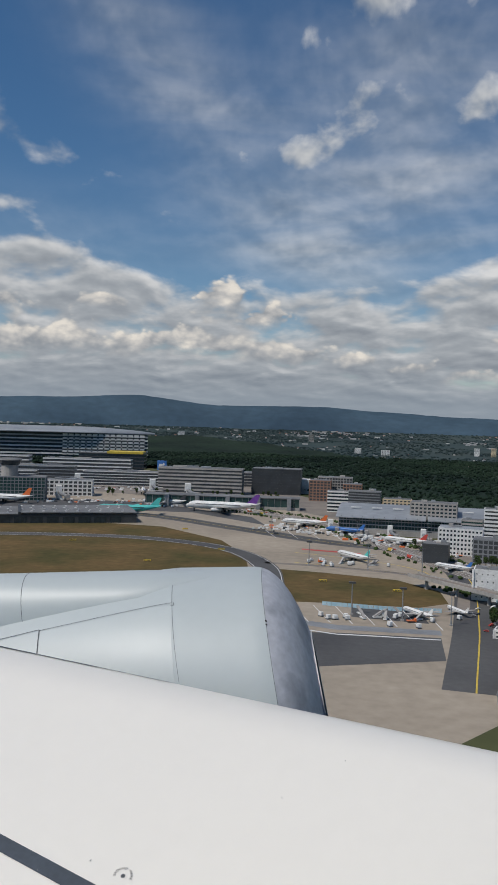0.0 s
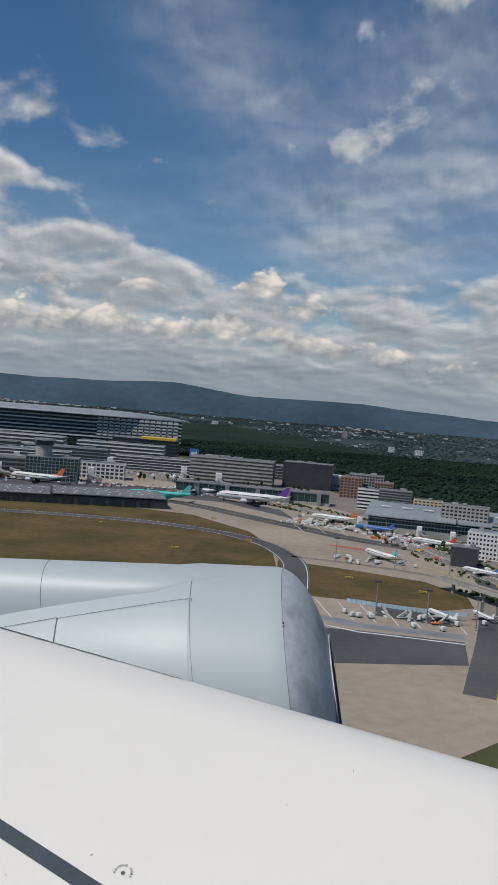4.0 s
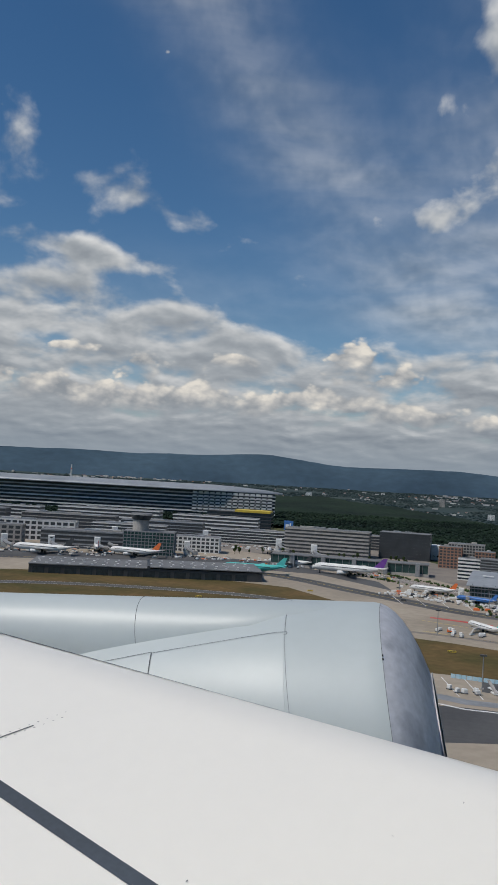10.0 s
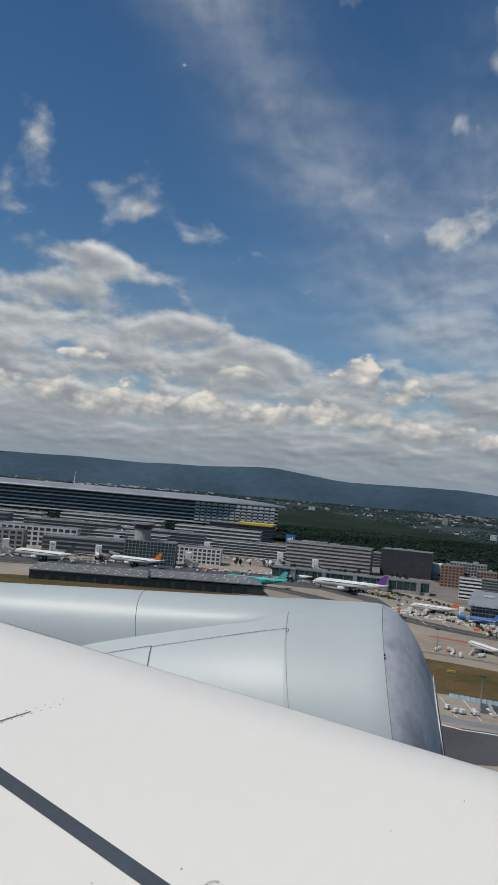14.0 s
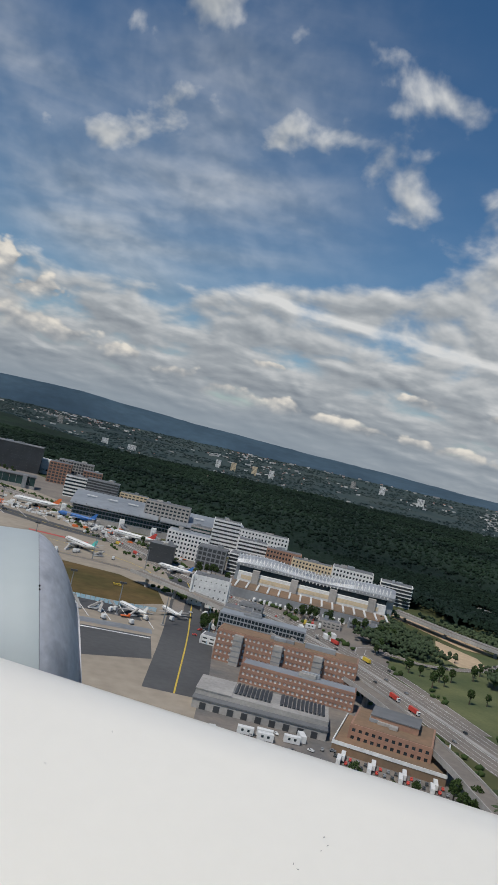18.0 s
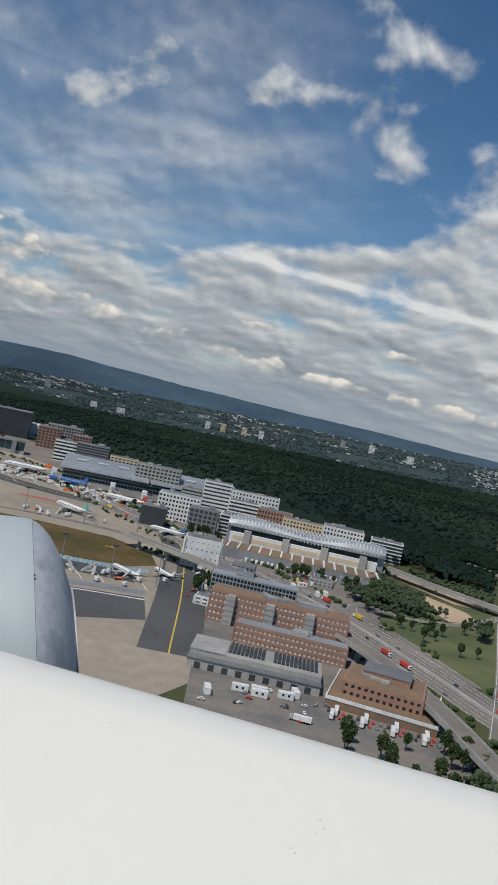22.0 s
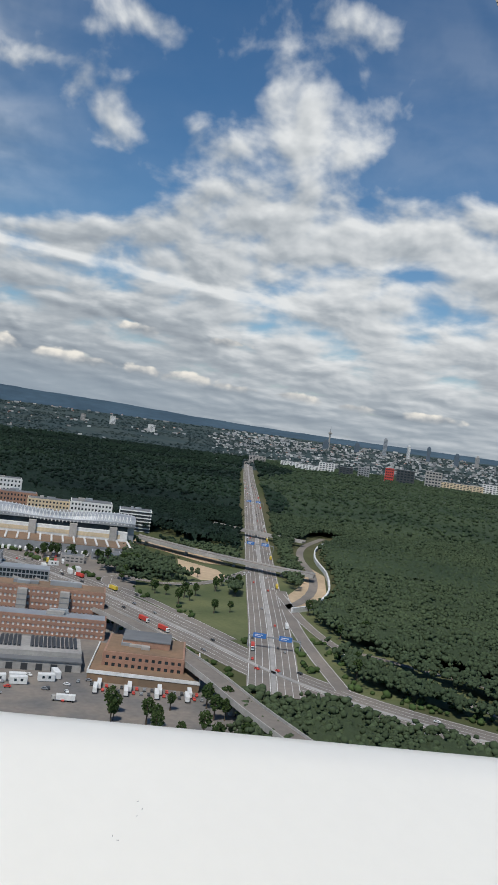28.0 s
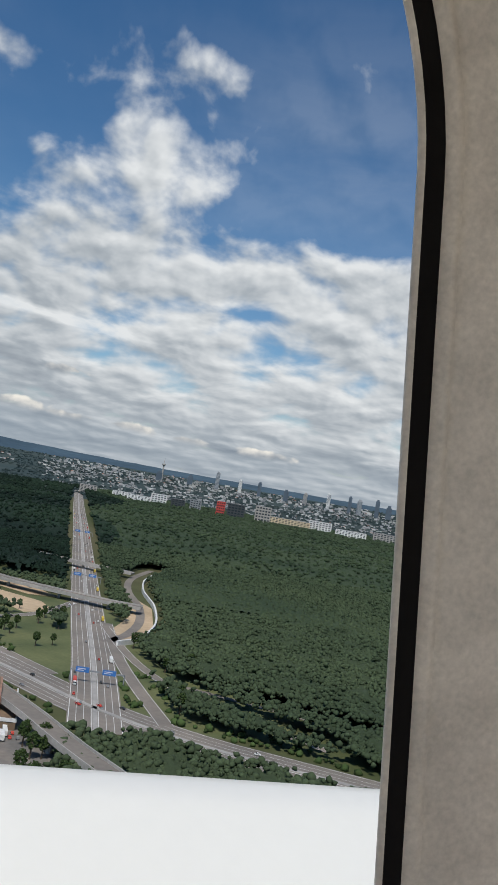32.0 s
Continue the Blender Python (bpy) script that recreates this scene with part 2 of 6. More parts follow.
# ---------- sky with clouds ----------
# layered cloud: bearing, elevation, half sizes, turn, weight
CLOUDS = [
    (22.5, 18.8, 5.0, 1.5, -16, 0.58), (17.5, 17.4, 2.6, 0.9, -15, 0.46), (23, 14.4, 6.5, 0.9, -8, 0.52), (30, 17, 4, 1.5, 0, 0.2), (26, 8.6, 4, 0.6, 0, -0.3),
    (-6.5, 32, 4.6, 2.4, 0, 0.62), (-5.0, 26.8, 2.8, 2.2, 0, 0.50), (-2.4, 24.4, 2.2, 1.3, 10, 0.30), (-1.8, 17.8, 3.2, 1.1, 12, 0.52), (-4.0, 20.6, 1.7, 1.4, 0, 0.46),
]
CLOUDS += [
    (-10.2, 20.2, 3.4, 2.6, 0, 0.58), (-18.6, 20.4, 3.4, 1.9, -15, 0.60), (-14.6, 26.2, 2.0, 1.2, 0, 0.46), (-20.8, 26.0, 2.0, 1.7, 0, 0.44), (-23.4, 24.4, 1.4, 0.7, 0, 0.32), (-21.5, 17.6, 2.4, 1.6, 0, 0.22), (-26.6, 16.4, 3.0, 1.6, 0, 0.34),
]
CLOUDS += [
    (-33.8, 19.4, 4.4, 2.8, -20, 0.50), (-35.4, 22.8, 3.2, 2.4, -25, 0.50), (-34.2, 26.2, 2.2, 1.5, 0, 0.42), (-39.6, 24.8, 2.4, 1.5, -20, 0.38), (-28.6, 17.6, 2.0, 1.0, 0, 0.3), (-24.4, 23.6, 1.6, 0.8, 0, 0.28), (-40.5, 20.4, 1.8, 1.2, 0, 0.18),
    (-44, 19.5, 5, 1.4, 0, -0.2), (-43, 11.5, 5, 0.5, 4, -0.22), (-38, 9.6, 4, 0.5, 4, -0.16), (-60, 20, 8, 4, 0, 0.2),
]
# upper edge of the closed bank of cloud: bearing, elevation
BANK = ((-70, 17), (-45, 16.2), (-30, 16.0), (-24, 13.2), (-18, 11.4), (-10, 10.6), (-4, 9.4), (3, 8.6), (10, 10.2), (17, 12.0), (24, 13.2), (34, 15), (90, 16))
# heaped clouds: bearing, elevation, half width, half height
PUFFS = [
    (34, 5.6, 3.6, 1.5), (29, 5.7, 3.2, 1.3), (25, 5.4, 3.0, 1.2), (21.4, 4.9, 3.4, 1.4), (17.6, 5.0, 3.0, 1.2), (14, 5.3, 2.8, 1.2), (10.6, 5.0, 2.6, 1.1), (7.6, 5.3, 2.9, 1.4), (4.6, 5.2, 2.7, 1.3), (1.0, 5.0, 2.0, 1.0), (-1.8, 4.7, 1.8, 0.8),
    (4.4, 8.2, 2.0, 1.5), (1.2, 7.2, 1.7, 1.2), (18.8, 7.4, 1.5, 0.9), (23.5, 8.0, 1.6, 0.6), (12.5, 7.9, 1.8, 0.6), (2.6, 6.6, 1.6, 0.9),
]
PUFFS += [
    (-5, 4.4, 1.6, 0.6), (-8.6, 4.0, 1.8, 0.6), (-12.4, 3.6, 2.6, 0.8), (-16.2, 3.4, 1.7, 0.7), (-19.4, 3.0, 1.5, 0.5), (-22, 2.9, 1.9, 0.6), (-24.9, 5.5, 1.5, 0.5), (-15, 5.8, 1.3, 0.4), (-25.6, 2.8, 1.5, 0.5), (-28.4, 2.7, 1.8, 0.5),
    (-32, 2.5, 1.6, 0.4), (-36, 2.4, 1.7, 0.4), (-40, 2.2, 1.9, 0.4), (-45, 2.1, 2.0, 0.4), (-31.2, 5.4, 1.3, 0.45),
]


SPREAD, SHIFT = 1.32, 1.0      # bearings of the far land's features: spread and shifted


def seen(az):
    return (az - SHIFT) / SPREAD


def cloud_cover(az, el):
    """How thick the layered cloud lies at bearings and elevations, in degrees."""
    top = np.interp(az, [b[0] for b in BANK], [b[1] for b in BANK])
    v = 0.13 + 0.62 / (1 + np.exp((el - top) / 0.55)) + 0.30 * np.exp(-((el - 0.8) / 3.2) ** 2)
    for a, e, ra, re, turn, w in CLOUDS:
        c, s = math.cos(radians(turn)), math.sin(radians(turn))
        if e > 15 and w > 0:
            ra, re, w = ra * 1.3, re * 1.3, w * 0.75
        u, q = ((a - az) * c + (el - e) * s) / ra, (-(a - az) * s + (el - e) * c) / re
        v += w * np.exp(-(u * u + q * q))
    return v


def veil(az, el):
    """Thin high cloud: a broad streak, and a pale bank under it."""
    d = (az - 7.5) * 0.73 - (el - 21) * 0.68
    return np.exp(-(d / 3.6) ** 2) * 0.75 + 0.95 * np.exp(-((az + 6) / 10) ** 2 - ((el - 14.5) / 5.0) ** 2) + 0.85 * np.exp(-((az + 9) / 9) ** 2 - ((el - 22) / 7) ** 2) + 0.30 * np.exp(-((az + 48) / 13) ** 2 - ((el - 21) / 9) ** 2) + 0.4 * np.exp(-((az - 18) / 9) ** 2 - ((el - 11) / 3) ** 2)


def streak(az, el):
    """A long bright edge across the layered cloud."""
    return np.exp(-((el - 9.9 - 0.085 * (az + 16.6)) / 0.32) ** 2) / (1 + np.exp((az + 9) / 1.5)) / (1 + np.exp((-36 - az) / 1.0)) + 0.3 / (1 + np.exp((az + 30) / 3.0))


def puffs(az, el):
    """Heaped clouds: how thick, and how high up in its heap a point lies."""
    v, up, total = np.zeros_like(az), np.zeros_like(az), np.full_like(az, 1e-6)
    for a, e, ra, re in PUFFS:
        k = (el - e) / re
        w = np.exp(-((az - a) / (1.15 * ra)) ** 2 - np.where(k > 0, k * k * 0.9, k * k * 0.5))
        v = np.maximum(v, w)
        up += w * w * k
        total += w * w
    return v, np.clip(up / total, -1.4, 1.6)


def cloud_material():
    m = bpy.data.materials.new("cloud")
    m.use_nodes = True
    t = m.node_tree
    t.nodes.clear()
    out = t.nodes.new("ShaderNodeOutputMaterial")

    def math_(op, a, b=None, c=None):
        n = t.nodes.new("ShaderNodeMath")
        n.operation = op
        for i, v in enumerate((a, b, c)):
            if v is None:
                continue
            if isinstance(v, (int, float)):
                n.inputs[i].default_value = v
            else:
                t.links.new(v, n.inputs[i])
        return n.outputs[0]

    def ramp_(value, lo, hi, a=0.0, b=1.0):
        n = t.nodes.new("ShaderNodeMapRange")
        n.interpolation_type = "SMOOTHSTEP"
        n.inputs["From Min"].default_value, n.inputs["From Max"].default_value = lo, hi
        n.inputs["To Min"].default_value, n.inputs["To Max"].default_value = a, b
        t.links.new(value, n.inputs["Value"])
        return n.outputs[0]

    def field(name):
        n = t.nodes.new("ShaderNodeAttribute")
        n.attribute_name = name
        return n.outputs["Fac"]

    def colours(value, *stops):
        n = t.nodes.new("ShaderNodeValToRGB")
        while len(n.color_ramp.elements) < len(stops):
            n.color_ramp.elements.new(0.5)
        for e, (p, c) in zip(n.color_ramp.elements, stops):
            e.position, e.color = p, (*c, 1)
        t.links.new(value, n.inputs[0])
        return n.outputs[0]

    def coords(layer, scale, shift=(0, 0), turn=0.0):
        uv = t.nodes.new("ShaderNodeUVMap")
        uv.uv_map = layer
        mp = t.nodes.new("ShaderNodeMapping")
        mp.inputs["Location"].default_value = (*shift, 0)
        mp.inputs["Rotation"].default_value = (0, 0, radians(turn))
        mp.inputs["Scale"].default_value = (*scale, 1)
        t.links.new(uv.outputs[0], mp.inputs[0])
        return mp.outputs[0]

    def fbm(vector, detail, rough=0.52, distort=0.0):
        n = t.nodes.new("ShaderNodeTexNoise")
        n.inputs["Scale"].default_value, n.inputs["Detail"].default_value = 1.0, detail
        n.inputs["Roughness"].default_value, n.inputs["Distortion"].default_value = rough, distort
        t.links.new(vector, n.inputs["Vector"])
        return n.outputs["Fac"]

    def billow(vector):
        n = t.nodes.new("ShaderNodeTexVoronoi")
        n.feature = "SMOOTH_F1"
        n.inputs["Scale"].default_value, n.inputs["Smoothness"].default_value = 1.0, 0.35
        n.inputs["Detail"].default_value, n.inputs["Roughness"].default_value = 2.0, 0.55
        t.links.new(vector, n.inputs["Vector"])
        return n.outputs["Distance"]

    # layered cloud, flatter towards the horizon
    sc = (0.19, 0.50)
    d0 = fbm(coords("layer", sc), 8, 0.5, 0.15)
    s0, s1 = fbm(coords("layer", sc), 4, 0.5, 0.15), fbm(coords("layer", sc, (0.05, 0.17)), 4, 0.5, 0.15)
    body = math_("ADD", math_("MULTIPLY_ADD", d0, 1.75, -0.875), field("cover"))
    mask = ramp_(body, 0.33, 0.78)
    cirrus = math_("MULTIPLY", ramp_(fbm(coords("flat", (0.05, 0.22), (3, 1), -46), 6, 0.55, 0.5), 0.25, 0.75, 0.18, 0.55), field("veil"))
    cover = math_("MAXIMUM", mask, cirrus)
    lit = math_("MULTIPLY_ADD", math_("SUBTRACT", s0, s1), 1.9, 0.60)
    lit = math_("ADD", lit, math_("MULTIPLY_ADD", d0, 0.5, -0.25))
    lit = math_("ADD", lit, ramp_(body, 0.55, 1.1, 0.08, -0.22))
    lit = math_("MULTIPLY_ADD", field("bright"), 0.55, lit)
    layer = colours(lit, (0.12, (0.21, 0.25, 0.31)), (0.55, (0.46, 0.505, 0.555)), (0.95, (0.88, 0.90, 0.92)))
    haze = t.nodes.new("ShaderNodeMix")
    haze.data_type = "RGBA"
    t.links.new(field("low"), haze.inputs["Factor"])
    t.links.new(layer, haze.inputs["A"])
    haze.inputs["B"].default_value = (0.345, 0.415, 0.495, 1)
    layer = haze.outputs["Result"]
    # heaped clouds with bright tops, their feet fading into the layer
    hs = (0.36, 0.58)
    h0, h1 = fbm(coords("flat", hs, (7, 0)), 5, 0.5, 0.2), fbm(coords("flat", hs, (6.9, 0.16)), 5, 0.5, 0.2)
    b0 = billow(coords("flat", (0.62, 0.9), (2, 5)))
    rough = math_("ADD", math_("MULTIPLY_ADD", h0, 1.0, -0.5), math_("MULTIPLY_ADD", b0, -0.5, 0.40))
    rise = math_("ADD", field("rise"), math_("MULTIPLY", rough, 0.7))
    heap = math_("MULTIPLY", ramp_(math_("ADD", field("heap"), rough), 0.34, 0.64), ramp_(rise, -1.0, 0.15))
    tone = math_("ADD", math_("MULTIPLY_ADD", rise, 0.36, 0.60), math_("MULTIPLY", math_("SUBTRACT", h0, h1), 1.6))
    heads = colours(math_("ADD", tone, math_("MULTIPLY_ADD", b0, -0.45, 0.3)), (0.15, (0.34, 0.375, 0.42)), (0.5, (0.60, 0.61, 0.62)), (0.92, (1.0, 0.955, 0.88)))
    both = t.nodes.new("ShaderNodeMix")
    both.data_type = "RGBA"
    t.links.new(heap, both.inputs["Factor"])
    t.links.new(layer, both.inputs["A"])
    t.links.new(heads, both.inputs["B"])
    cover = math_("MAXIMUM", cover, heap)
    em = t.nodes.new("ShaderNodeEmission")
    em.inputs["Strength"].default_value = 0.76
    t.links.new(both.outputs["Result"], em.inputs["Color"])
    tr = t.nodes.new("ShaderNodeBsdfTransparent")
    mx = t.nodes.new("ShaderNodeMixShader")
    t.links.new(cover, mx.inputs[0])
    t.links.new(tr.outputs[0], mx.inputs[1])
    t.links.new(em.outputs[0], mx.inputs[2])
    t.links.new(mx.outputs[0], out.inputs["Surface"])
    return m


def build_clouds():
    r = 4850.0
    azs, els = np.arange(80, -90.1, -0.4), np.arange(-1, 60.1, 0.25)
    A, E = (q.reshape(-1) for q in np.meshgrid(azs, els, indexing="ij"))
    a, e = np.radians(A), np.radians(E)
    verts = np.stack([-r * np.sin(a) * np.cos(e), r * np.cos(a) * np.cos(e), EYE + r * np.sin(e)], 1)
    n = len(els)
    i, j = (q.reshape(-1) for q in np.meshgrid(np.arange(len(azs) - 1), np.arange(n - 1), indexing="ij"))
    faces = np.stack([i * n + j, (i + 1) * n + j, (i + 1) * n + j + 1, i * n + j + 1], 1)
    ob = mesh_from("backdrop", verts.tolist(), faces.tolist(), cloud_material(), True)
    me = ob.data
    index = np.zeros(len(me.loops), np.int32)
    me.loops.foreach_get("vertex_index", index)
    for name, v in (("flat", E), ("layer", 12.0 * np.log((E + 6.0) / 5.0))):
        me.uv_layers.new(name=name).data.foreach_set("uv", np.stack([-A, v], 1)[index].reshape(-1).astype(np.float32))
    heap, rise = puffs(A, E)
    for name, value in (("low", (0.8 - 0.4 / (1 + np.exp((A + 28) / 3))) * np.clip((5.0 - E) / 3.6, 0, 1) ** 1.5), ("cover", cloud_cover(A, E)), ("veil", veil(A, E)), ("bright", streak(A, E)), ("heap", heap), ("rise", rise)):
        me.attributes.new(name, "FLOAT", "POINT").data.foreach_set("value", value.astype(np.float32))
    tagged(ob, "blue sky with broken white and grey cumulus clouds", "sky", kind="structure")


build_clouds()


# ---------- ground, hills ----------
def land(r):
    """Height of the land far off: it rises gently towards the hills."""
    return 0.0 if r < 2550 else (r - 2550) * 0.0385


def build_ground():
    radii = [0, 60, 150, 300, 500, 700, 900, 1200, 1600, 2000, 2550, 3000, 3500, 4000, 4500, 4700]
    n = 96
    verts, faces = [(0, 0, 0)], []
    for r in radii[1:]:
        for k in range(n):
            a = 2 * math.pi * k / n
            verts.append((r * math.cos(a), r * math.sin(a), land(r)))
    for k in range(n):
        faces.append((0, 1 + k, 1 + (k + 1) % n))
    for i in range(len(radii) - 2):
        for k in range(n):
            a, b = 1 + i * n + k, 1 + i * n + (k + 1) % n
            faces.append((a, a + n, b + n, b))
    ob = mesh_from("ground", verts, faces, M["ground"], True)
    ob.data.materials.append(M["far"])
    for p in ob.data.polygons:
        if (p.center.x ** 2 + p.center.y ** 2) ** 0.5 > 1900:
            # beyond this distance the land takes the haze-tinted colour
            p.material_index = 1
    tagged(ob, "flat green and brown land reaching to the hills", "ground", kind="structure")


def ridge(az):
    """Elevation of the hill line over the horizon, in degrees."""
    az = seen(az)
    v = -0.02 + 1.12 / (1 + math.exp(-(az + 15) / 5.0))
    for a, w, s in ((24, 0.25, 4), (16, 0.25, 3), (7, 0.62, 3.0), (11.5, 0.25, 2.0), (-2, 0.25, 4), (40, 0.5, 8), (-20, 0.12, 5)):
        v += w * math.exp(-((az - a) / s) ** 2)
    return v + 0.05 * noise.noise(Vector((az * 0.5, 3, 0))) + 0.03 * noise.noise(Vector((az * 2.1, 7, 0)))


def build_hills():
    verts, faces, rows = [], [], 7
    azs = [100 - 0.5 * i for i in range(441)]
    for az in azs:
        top = EYE + 4780 * math.tan(radians(ridge(az)))
        base = land(4450)
        for j in range(rows):
            k = j / (rows - 1)
            r = 4450 + 330 * k
            h = base + (top - base) * (k ** 0.8)
            h += (0 if j in (0, rows - 1) else 8 * noise.noise(Vector((az * 0.7, j * 1.3, 0))))
            verts.append((*polr(az, r), h))
    for i in range(len(azs) - 1):
        for j in range(rows - 1):
            a = i * rows + j
            faces.append((a, a + 1, a + rows + 1, a + rows))
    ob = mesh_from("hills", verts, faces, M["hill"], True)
    tagged(ob, "long wooded hill range coloured blue for summer haze", "hills", kind="structure")


build_ground()
build_hills()


# ---------- the aircraft: wing, engine, window ----------
M["strip"] = mat("blue grey sealant strip", (0.045, 0.06, 0.08), None, 6, 0.6)
K = 0.5   # size of the aircraft against the first estimate


def at(x, y, z):
    return Vector((x * K, y * K, EYE + z * K))


def wing_top(x, y):
    """Height of the wing's upper skin, which rises outwards to a crest along its leading edge."""
    d = crest_y(x) - y
    return -2.619 + 0.379 * (y - 4) - (0.012 if d > 0 else 0.55) * d * d - 0.018 * abs(d)


def crest_y(x):
    return 5.583 - 0.237 * x


def build_wing():
    w = thing("aircraft_wing", "white painted aircraft wing with a dark seam and small scuffs", "wing")
    bm, rings = bmesh.new(), []
    for i in range(61):
        x = 8.0 - 22.0 * i / 60
        crest = crest_y(x)
        ring = []
        root = 1.25
        n = 26
        for j in range(n + 1):
            y = root + (crest - root) * (1 - (1 - j / n) ** 1.6)
            ring.append(at(x, y, wing_top(x, y)))
        for d in (0.05, 0.1, 0.18, 0.3, 0.42, 0.52, 0.6, 0.64):
            ring.append(at(x, crest + d, wing_top(x, crest + d)))
        z = wing_top(x, crest)
        ring.append(at(x, crest + 0.6, z - 0.42))
        ring.append(at(x, crest + 0.3, z - 0.57))
        ring.append(at(x, root, z - 1.2))
        rings.append(ring)
    part("upper_skin", loft(bm, rings), M["wing"], w, smooth=True)
    def strip(name, a, b, width, material, n=24, lift=0.004):
        bm = bmesh.new()
        ax, ay, bx, by = *a, *b
        nx, ny = (by - ay), -(bx - ax)
        ln = math.hypot(nx, ny)
        nx, ny = nx / ln * width / 2, ny / ln * width / 2
        rows = []
        for i in range(n + 1):
            x, y = ax + (bx - ax) * i / n, ay + (by - ay) * i / n
            rows.append([at(x + nx, y + ny, wing_top(x + nx, y + ny) + lift), at(x - nx, y - ny, wing_top(x - nx, y - ny) + lift)])
        return part(name, loft(bm, rows, False, False), material, w)

    return w, strip


wing, wing_strip = build_wing()
wing_strip("sealant_strip", (-4.395, 5.970), (1.040, 3.538), 0.090, M["strip"], 60)
# dark line along the leading edge, narrowing forward
for _a, _b, _w in ((-7.0, -2.6, 0.10), (-2.6, -1.9, 0.085), (-1.9, -1.3, 0.06), (-1.3, -0.7, 0.035)):
    wing_strip("slat_gap", (_a, crest_y(_a) + 0.56), (_b, crest_y(_b) + 0.56), _w, M["seam"], 24)
wing_strip("panel_joint", (-2.603, 5.377), (-2.343, 5.594), 0.010, M["seam"], 6)


def wing_marks():
    rng = random.Random(4)
    for x, y in ((1.906, 4.628), (1.702, 4.522), (1.951, 4.729), (1.732, 4.492), (0.191, 5.044), (0.603, 5.358), (-0.900, 4.000), (1.961, 4.669), (2.700, 3.400), (0.600, 3.700), (-0.920, 4.571), (-1.200, 4.500), (-1.350, 4.400)):
        a = rng.uniform(0, 3)
        wing_strip("scuff", (x, y), (x + 0.014 * math.cos(a), y + 0.014 * math.sin(a)), rng.uniform(0.003, 0.005), M["seam"], 2)
    for i in range(9):
        x = -2.583 + 0.05 * i
        for s in (-1, 1):
            wing_strip("fastener", (x, 5.377 + 0.838 * (x - -2.603) + 0.03 * s), (x + 0.012, 5.377 + 0.838 * (x - -2.603) + 0.03 * s + 0.004), 0.004, M["seam"], 1)
    # round earthing point with its lettering, lying on the sloping skin
    cx, cy = -0.708, 4.493

    def on_skin(x, y, lift):
        e = 0.02
        p = at(x, y, wing_top(x, y))
        u = (at(x + e, y, wing_top(x + e, y)) - p).normalized()
        n = u.cross(at(x, y + e, wing_top(x, y + e)) - p).normalized()
        m = Matrix((u, n.cross(u), n)).transposed().to_4x4()
        m.translation = p + n * lift
        return m

    base = on_skin(cx, cy, 0.0015)
    bm = bmesh.new()
    bm.faces.new([bm.verts.new(base @ Vector((0.0065 * math.cos(a), 0.0065 * math.sin(a), 0))) for a in (2 * math.pi * k / 20 for k in range(20))])
    part("earthing_point", bm, M["seam"], wing, "dark metal earthing socket")
    for i, ch in enumerate("GROUND HERE"):
        if ch == " ":
            continue
        a = radians(178 - 20 * i)
        cu = bpy.data.curves.new("letter", "FONT")
        cu.body, cu.size, cu.align_x = ch, 0.0105, "CENTER"
        cu.materials.append(M["seal"])
        ob = new("letter", cu)
        ob.parent = wing
        ob.matrix_basis = on_skin(cx, cy, 0.002) @ Matrix.Translation((0.0215 * math.cos(a), 0.0215 * math.sin(a), 0)) @ Matrix.Rotation(a - math.pi / 2, 4, "Z")
    # oval fuelling port with a ring of small bars
    cx, cy = -1.766, 4.037
    for name, ra, rb, m, lift in (("port_ring", 0.17, 0.14, "rim", 0.006), ("port_cap", 0.10, 0.085, "cowl", 0.010)):
        bm = bmesh.new()
        bm.faces.new([bm.verts.new(at(cx + ra * math.cos(a), cy + rb * math.sin(a), wing_top(cx, cy) + lift)) for a in (2 * math.pi * k / 32 for k in range(32))])
        part(name, bm, M[m], wing, "oval metal fuelling port")
    for i in range(22):
        a = 2 * math.pi * i / 22
        wing_strip("marking_bar", (cx + 0.145 * math.cos(a), cy + 0.12 * math.sin(a)), (cx + 0.163 * math.cos(a), cy + 0.135 * math.sin(a)), 0.006, M["seam"], 1, 0.012)


wing_marks()


def nacelle(x, y, z):
    """A point of the engine, which hangs with its nose tipped up."""
    x, z = x + 0.22 * (-1.42 - z), z + 0.03 * x
    return at(-0.226 + 0.982 * x, 7.977 + 0.982 * (y - 8.3), -2.711 + 0.982 * (z + 2.86))


